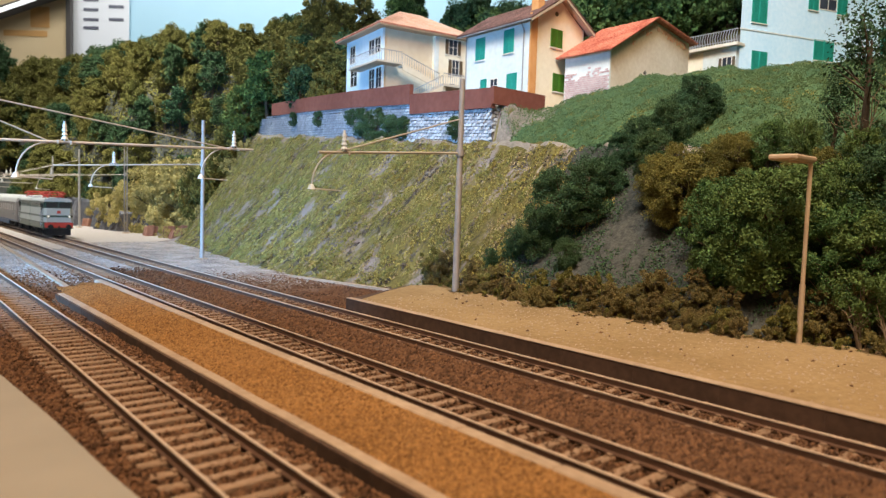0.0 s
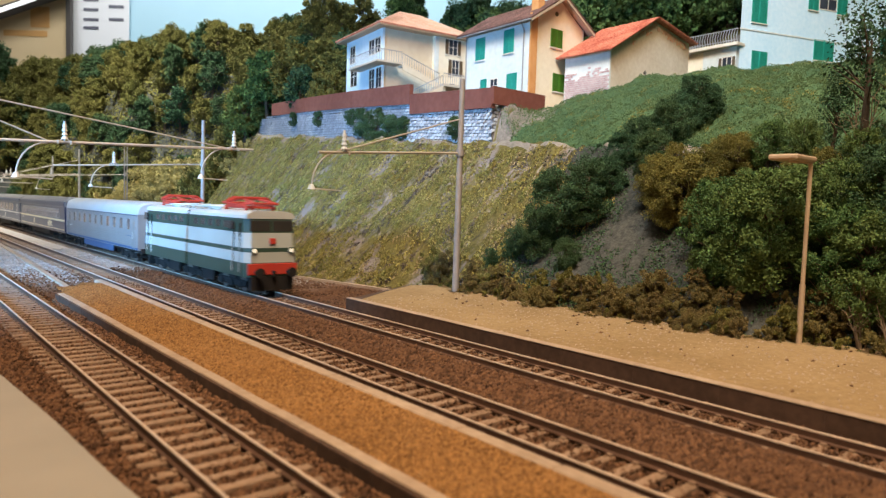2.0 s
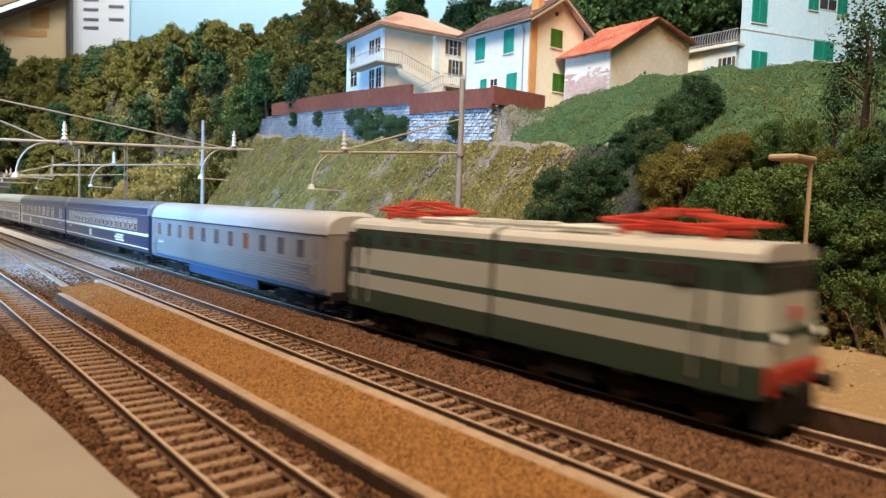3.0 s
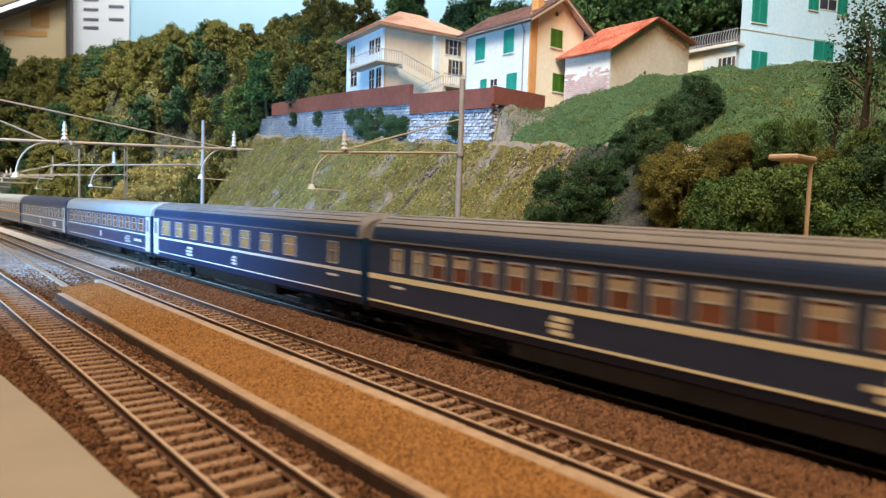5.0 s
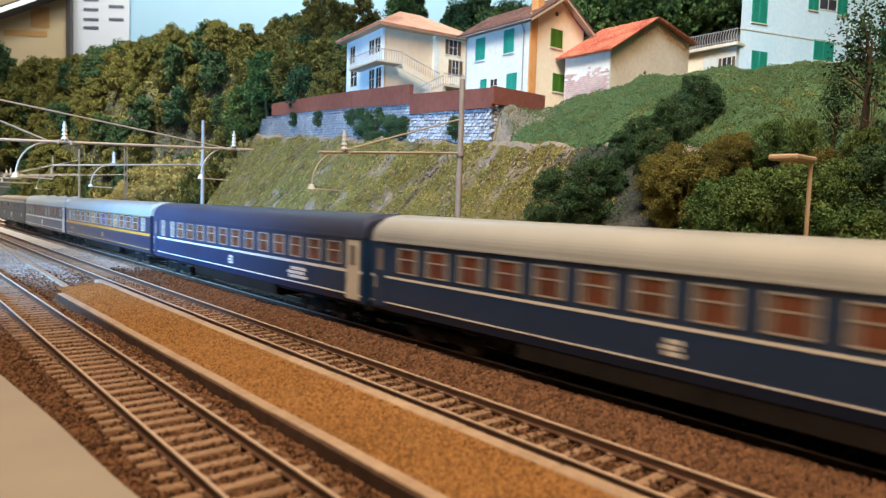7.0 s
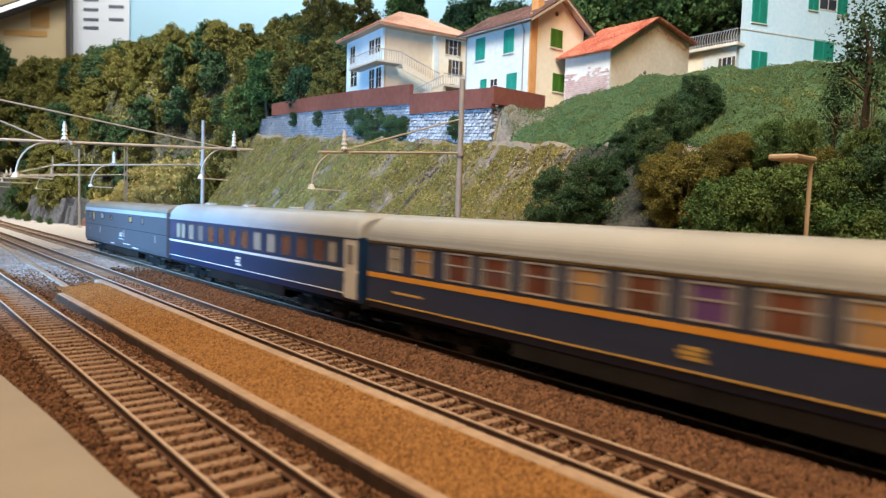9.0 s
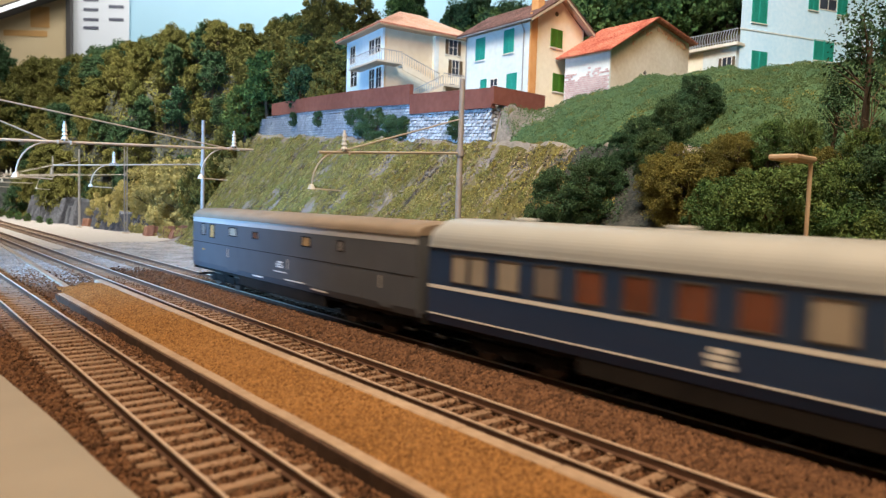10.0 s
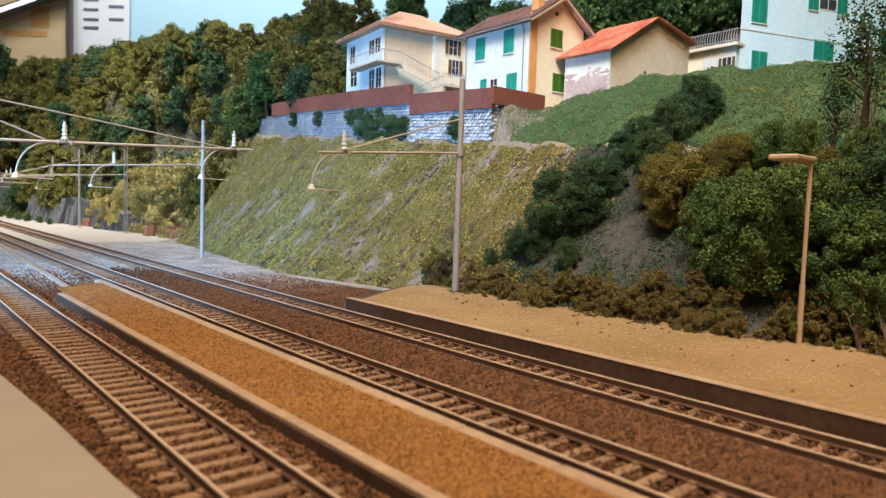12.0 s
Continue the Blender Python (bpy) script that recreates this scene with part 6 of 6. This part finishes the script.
def locomotive():
    ln = 186.0
    t = thing("locomotive", at_mm(TRACK_MID, ENGINE_START, 0), "green and pale grey two-part electric locomotive with red pantographs", "locomotive")
    hw = 16.2
    bands = (("loco_green", 10.5, 18.6), ("loco_grey", 18.6, 24.6), ("loco_green", 24.6, 27.0), ("loco_grey", 27.0, 35.6), ("loco_green", 35.6, 43.6))
    for y0, y1, nose in ((1.0, 92.5, 0), (95.5, ln - 1, 1)):
        for colour, z0, z1 in bands:
            k = 0.05
            w0, w1 = hw - max(0, z0 - 23) * k, hw - max(0, z1 - 23) * k
            a0, a1 = y0, y1
            r0 = max(0, z0 - 23) * 0.12
            r1 = max(0, z1 - 23) * 0.12
            bm = bmesh.new()
            def ring(z, w, r):
                f, b = (a0 + (r if nose == 0 else 0), a1 - (r if nose == 1 else 0))
                c = 3.2
                if nose == 0:
                    pts = [(-w + c, f), (w - c, f), (w, f + c), (w, b), (-w, b), (-w, f + c)]
                else:
                    pts = [(-w, f), (w, f), (w, b - c), (w - c, b), (-w + c, b), (-w, b - c)]
                return [bm.verts.new((x, y, z)) for x, y in pts]
            lo, hi = ring(z0, w0, r0), ring(z1, w1, r1)
            bm.faces.new(lo[::-1])
            bm.faces.new(hi)
            for i in range(6):
                bm.faces.new((lo[i], lo[(i + 1) % 6], hi[(i + 1) % 6], hi[i]))
            part("body_band", bm, PAINT[colour], t)
        pts = [(-15.3, 43.6), (15.3, 43.6), (14.9, 45.4), (13.4, 46.9), (9, 48.0), (-9, 48.0), (-13.4, 46.9), (-14.9, 45.4)]
        part("roof", prisms(pts, "y", y0 + (2.2 if nose == 0 else 0), y1 - (2.2 if nose else 0)), PAINT["loco_roof"], t)
        m = (y0 + y1) / 2
        # raised hatch; its white also paints in the highlight on the roof
        part("roof_hatch", boxed(-10.5, 10.5, m - 8 + (12 if nose == 0 else -12), m + 24 + (0 if nose == 0 else -24), 47.4, 50.0, bevel=0.6), PAINT["white"], t, "raised roof hatch with the roof highlight in its white")
        for s in (-1, 1):
            bm = bmesh.new()
            for i in range(5):
                yy = y0 + 30 + i * 12.2 if nose == 0 else y1 - 30 - i * 12.2
                a, b = sorted((s * (hw - 1.3), s * (hw - 0.62)))
                box(bm, a, b, yy - 3.6, yy + 3.6, 37.6, 41.8, 0.2)
            part("side_window", bm, PAINT["pane_dark"], t)
            yy = y0 + 13 if nose == 0 else y1 - 13
            a, b = sorted((s * (hw - 0.7), s * (hw + 0.15)))
            dm = boxed(a, b, yy - 4.2, yy - 3.8, 13, 41)
            box(dm, a, b, yy + 3.8, yy + 4.2, 13, 41)
            d = part("cab_door", dm, PAINT["under"], t, "dark joint lines of the cab door")
            a, b = sorted((s * (hw - 0.9), s * (hw + 0.25)))
            part("cab_side_window", boxed(a, b, yy + 6, yy + 12, 37, 42, 0.2), PAINT["pane_dark"], d)
            bm = bmesh.new()
            for o in (-5, 5):
                rod(bm, (s * (hw + 0.5), yy + o, 13), (s * (hw + 0.5), yy + o, 33), 0.22, n=5)
            part("handrail", bm, PAINT["metal"], d)
    part("bellows", boxed(-14.6, 14.6, 92.3, 95.7, 10, 46, bevel=0.3), PAINT["rubber"], t)
    part("underframe", boxed(-9.5, 9.5, 4, ln - 4, 6, 10.8), PAINT["under"], t)
    for y in (31, 91.5, 152):
        bogie(t, y, 27)
    for s in (-1, 1):
        for y in (61, 122):
            a, b = sorted((s * 12, s * 14.5))
            part("battery_box", boxed(a, b, y - 9, y + 9, 3.5, 10.8, 0.4), PAINT["under"], t)
    # both ends
    for y, f in ((1.0, -1), (ln - 1, 1)):
        front = part("buffer_beam", boxed(-15.4, 15.4, min(y, y + f * 0.9), max(y, y + f * 0.9), 11.8, 18.2, bevel=0.3), PAINT["red"] if f < 0 else PAINT["under"], t, "red buffer beam" if f < 0 else "black buffer beam")
        for x in (-9.8, 9.8):
            bm = bmesh.new()
            rod(bm, (x, y, 13.2), (x, y + f * 5, 13.2), 1.5, n=12)
            rod(bm, (x, y + f * 5, 13.2), (x, y + f * 5.8, 13.2), 2.9, n=16)
            part("buffer", bm, PAINT["under"], front)
        part("coupling_hook", boxed(-0.8, 0.8, min(y, y + f * 3.5), max(y, y + f * 3.5), 11, 14), PAINT["under"], front)
        part("rail_guard", boxed(-13, 13, min(y + f * -3, y + f * 0.5), max(y + f * -3, y + f * 0.5), 2.6, 10.6), PAINT["under"], front)
        for x0, x1 in ((-13.2, -0.8), (0.8, 13.2)):
            w = boxed(x0, x1, -0.3, 0.3, 36.4, 42.6, bevel=0.25)
            bmesh.ops.transform(w, matrix=Matrix.Translation((0, y - f * 1.75, 0)), verts=w.verts)
            part("windscreen", w, PAINT["pane_dark"], t)
        for x in (-11.4, 11.4):
            bm = bmesh.new()
            rod(bm, (x, y - f * 0.6, 25.6), (x, y + f * 0.9, 25.6), 1.8, n=16)
            lamp = part("headlight_rim", bm, PAINT["loco_green"], t)
            bm = bmesh.new()
            rod(bm, (x, y + f * 0.7, 25.6), (x, y + f * 1.1, 25.6), 1.2, n=16)
            part("headlight", bm, PAINT["lamp"] if f < 0 else PAINT["pane_dark"], lamp, "lit warm white headlight" if f < 0 else "unlit headlight")
        part("emblem", boxed(-1.9, 1.9, min(y - f * 0.5, y + f * 0.35), max(y - f * 0.5, y + f * 0.35), 29.2, 32.6, bevel=0.2), PAINT["red"], t, "small red emblem")
        for x in (-13.5, 13.5):
            part("handrail", rods([(x, y + f * 0.9, 18.2), (x, y + f * 0.9, 22)], 0.3), PAINT["metal"], t)
    # pantographs, folded low
    for y in (33, 150):
        p_ = part("pantograph", boxed(-9, 9, y - 16, y - 14, 49.2, 50.4), PAINT["red"], t, "red folded pantograph")
        bm = boxed(-9, 9, y + 14, y + 16, 49.2, 50.4)
        for x in (-8.4, 8.4):
            rod(bm, (x, y - 15, 49.8), (x, y + 15, 49.8), 0.7, n=6)
            rod(bm, (x, y - 15, 50.2), (x * 0.85, y + 23, 52.2), 0.75, n=6)
            rod(bm, (x, y + 15, 50.2), (x * 0.85, y - 23, 52.2), 0.75, n=6)
            rod(bm, (x * 0.85, y - 23, 52.2), (x * 0.5, y, 54.8), 0.65, n=6)
            rod(bm, (x * 0.85, y + 23, 52.2), (x * 0.5, y, 54.8), 0.65, n=6)
            for yy in (y - 14, y + 14):
                rod(bm, (x, yy, 46.6), (x, yy, 49.8), 1.2, n=8)
        for yy in (y - 23, y + 23):
            rod(bm, (-7.2, yy, 52.2), (7.2, yy, 52.2), 0.65, n=6)
        part("pantograph_arm_frame", bm, PAINT["red"], p_)
        bm = bmesh.new()
        for o in (-2.5, 2.5):
            rod(bm, (-10, y + o, 55.2), (10, y + o, 55.2), 0.9, n=6)
            for s_ in (-1, 1):
                rod(bm, (s_ * 10, y + o, 55.2), (s_ * 13.5, y + o, 53.0), 0.7, n=6)
        part("pantograph_head", bm, PAINT["red"], p_)
    # roof conduit between the pantographs, on small insulators
    cb = bmesh.new()
    for x in (-11.5, 11.5):
        rod(cb, (x, 46, 49.2), (x, ln - 46, 49.2), 0.5, n=6)
        for y in range(50, 136, 14):
            rod(cb, (x, y, 46.8), (x, y, 49.2), 0.6, n=6)
    part("roof_conduit", cb, PAINT["loco_roof"], t)
    for y in (62, 88, 112, 131):
        part("roof_box", boxed(-6, 6, y - 6, y + 6, 47.6, 50.4, bevel=0.5), PAINT["loco_roof"], t)
    return t


def spread(first, step, n, w, panes, z0=27.6, z1=36.6):
    return [(first + step * i, w, z0, z1, panes[i % len(panes)]) for i in range(n)]


TWO = (("white", 24.0, 25.3), ("white", 14.2, 14.9))
COACHES = [
    dict(start=1136, length=260, paint="silver", roof="roof_pale", stripes=(("skirt_blue", 11.6, 13.2), ("night_blue", 38.3, 39.2)), skirt="skirt_blue", flutes=True, bars=False, frame="silver",
         windows=spread(28, 21.1, 11, 7.4, ("pane_smoke", "pane_smoke", "pane_smoke", "pane_red"), 27.0, 35.6), doors=((13, 8, "silver"), (250, 8, "silver")), marks=((30, 20, 21, 22.4, "skirt_blue"), (236, 10, 21, 24, "white")),
         label="pale grey fluted coach with a blue skirt and pale roof"),
    dict(start=1398.4, length=287.2, paint="night_blue", roof="roof_dark", ribs=True, cant=45.5, curtain=0.42, stripes=(("cream", 23.4, 25.5), ("cream", 13.9, 14.7)),
         windows=[(264, 6.2, 27.6, 36.2, "pane_blind"), (250.5, 5.6, 27.6, 36.2, "pane_blind")] + [(239 - 13.45 * i, 8.0, 27.4, 36.2, "pane_red") for i in range(16)],
         marks=((264, 9, 20.8, 22.2, "white"), (180, 8.5, 16, 22.4, "cream"), (82, 28, 16.2, 22.4, "cream")), label="midnight blue sleeping coach with a cream stripe"),
    dict(start=1685.4, length=284.7, paint="dark_blue", roof="roof_dark", ribs=True, cant=45.5, stripes=TWO,
         windows=[(26.5, 7.5, 27.4, 36.4, "pane_grey")] + spread(68, 26.6, 7, 12.5, ("pane_tan",)) + [(254.5, 17, 27.4, 36.6, "pane_tan")], doors=((275.4, 10, "door_cream"),),
         marks=((27, 10, 21.2, 22.6, "white"), (136, 7, 16.5, 22, "white"), (208, 12, 16, 22.4, "white")), label="dark blue sleeping coach with white stripes and warm windows"),
    dict(start=1971, length=290.6, paint="dark_blue", roof="roof_cream", stripes=(("white", 24.4, 25.3), ("white", 14.2, 14.7)),
         windows=spread(27, 18.15, 14, 11.8, ("pane_red",)), doors=((10, 9.5, "door_cream"), (281, 8, "dark_blue")), marks=((36.5, 20, 18.6, 21.4, "door_cream"), (63, 15, 16.5, 22.6, "metal"), (147, 6, 17, 22, "white")),
         label="dark blue couchette coach with a cream roof and cream door"),
    dict(start=2262.4, length=286.2, paint="dark_blue", roof="roof_navy", stripes=TWO,
         windows=spread(26.3, 18.15, 12, 11.8, ("pane_red",)) + [(241.6, 7, 27, 36.8, "pane_blind"), (261, 6, 27, 36.8, "pane_blind")], doors=((10.6, 10, "door_cream"), (277, 8, "dark_blue")), marks=((61, 20, 16.5, 22.6, "white"), (142, 7, 17, 22, "white")),
         label="navy blue coach with a navy roof and white stripes"),
    dict(start=2550.4, length=292.2, paint="night_blue", roof="roof_cream", stripes=(("orange", 24.0, 26.0), ("gold", 13.8, 14.4), ("gold", 38.2, 38.9)),
         windows=[(269.5, 7.5, 27.8, 37, "pane_blind"), (251.8, 10, 27.8, 37, "pane_tan")] + [(231.5 - 19.1 * i, 14, 27.8, 37, ("pane_red", "pane_red", "pane_red", "pane_tan", "pane_red", "pane_violet", "pane_red", "pane_tan")[i % 8]) for i in range(11)] + [(20, 9, 27.8, 37, "pane_blind")],
         marks=((262, 21, 18.6, 19.8, "gold"), (140, 8, 17, 21, "gold")), label="midnight blue dining coach with orange stripe and cream roof"),
    dict(start=2843.4, length=247.2, paint="dark_blue", roof="roof_cream", stripes=(("white", 24.0, 25.3), ("white", 14.2, 14.7)), bars=False, frame="wheel", vents=(30, 90, 150, 210),
         windows=[(25, 7, 27.4, 36.6, "pane_blind")] + [(37 + 16.55 * i, 9.0, 27.4, 36.6, ("pane_red", "pane_red", "pane_red", "pane_blind", "pane_blind", "pane_red", "pane_red", "pane_red", "pane_red", "pane_grey", "pane_blind")[i]) for i in range(11)] + [(217, 7.4, 27.4, 36.6, "pane_blind"), (226.6, 7.4, 27.4, 36.6, "pane_blind")],
         doors=((9.5, 10, "door_cream"),), marks=((128.6, 7.5, 16.5, 22, "white"),),
         label="blue coach with cream roof, cream door and white stripe"),
    dict(start=3091.4, length=243.2, paint="slate", roof="roof_brown", side=42.8, top=48.2, gutter="roof_brown", stripes=(("under", 26.6, 26.9), ("roof_pale", 39.2, 42.2)), bars=False, frame="under",
         windows=[(222, 5.5, 31.6, 38, "pane_grey"), (208, 6.5, 30.6, 38, "pane_tan"), (177, 9.6, 33.2, 37.4, "pane_blind"), (147, 6, 33.4, 36.4, "pane_red"), (90.5, 7.5, 33, 37, "pane_tan"), (59, 4, 33, 37, "pane_grey")],
         doors=((177, 15, "slate"), (105, 9, "slate"), (24, 9, "slate")), marks=((118, 7.6, 20, 23.6, "white"), (118, 15, 17.6, 18.4, "white"), (144, 13, 12.6, 13.6, "white"), (103, 22, 14.2, 15, "white"), (78, 16, 12.4, 13.4, "door_cream"), (222, 4, 22, 23, "orange")),
         label="dark slate-grey baggage van with a brown roof"),
]
engine = locomotive()
coaches = [coach(c) for c in COACHES]


# ---- what moves ----
def motions():
    times = [0.0, 1 / 30, 2 / 30] + [0.5 * i for i in range(1, 24)] + [12 - 2 / 30, 12 - 1 / 30, 12.0]
    for ob, start in [(engine, ENGINE_START)] + [(c, s["start"]) for c, s in zip(coaches, COACHES)]:
        walk(ob, [(t, at_mm(TRACK_MID, start - SPEED * t, 0)) for t in times])


motions()
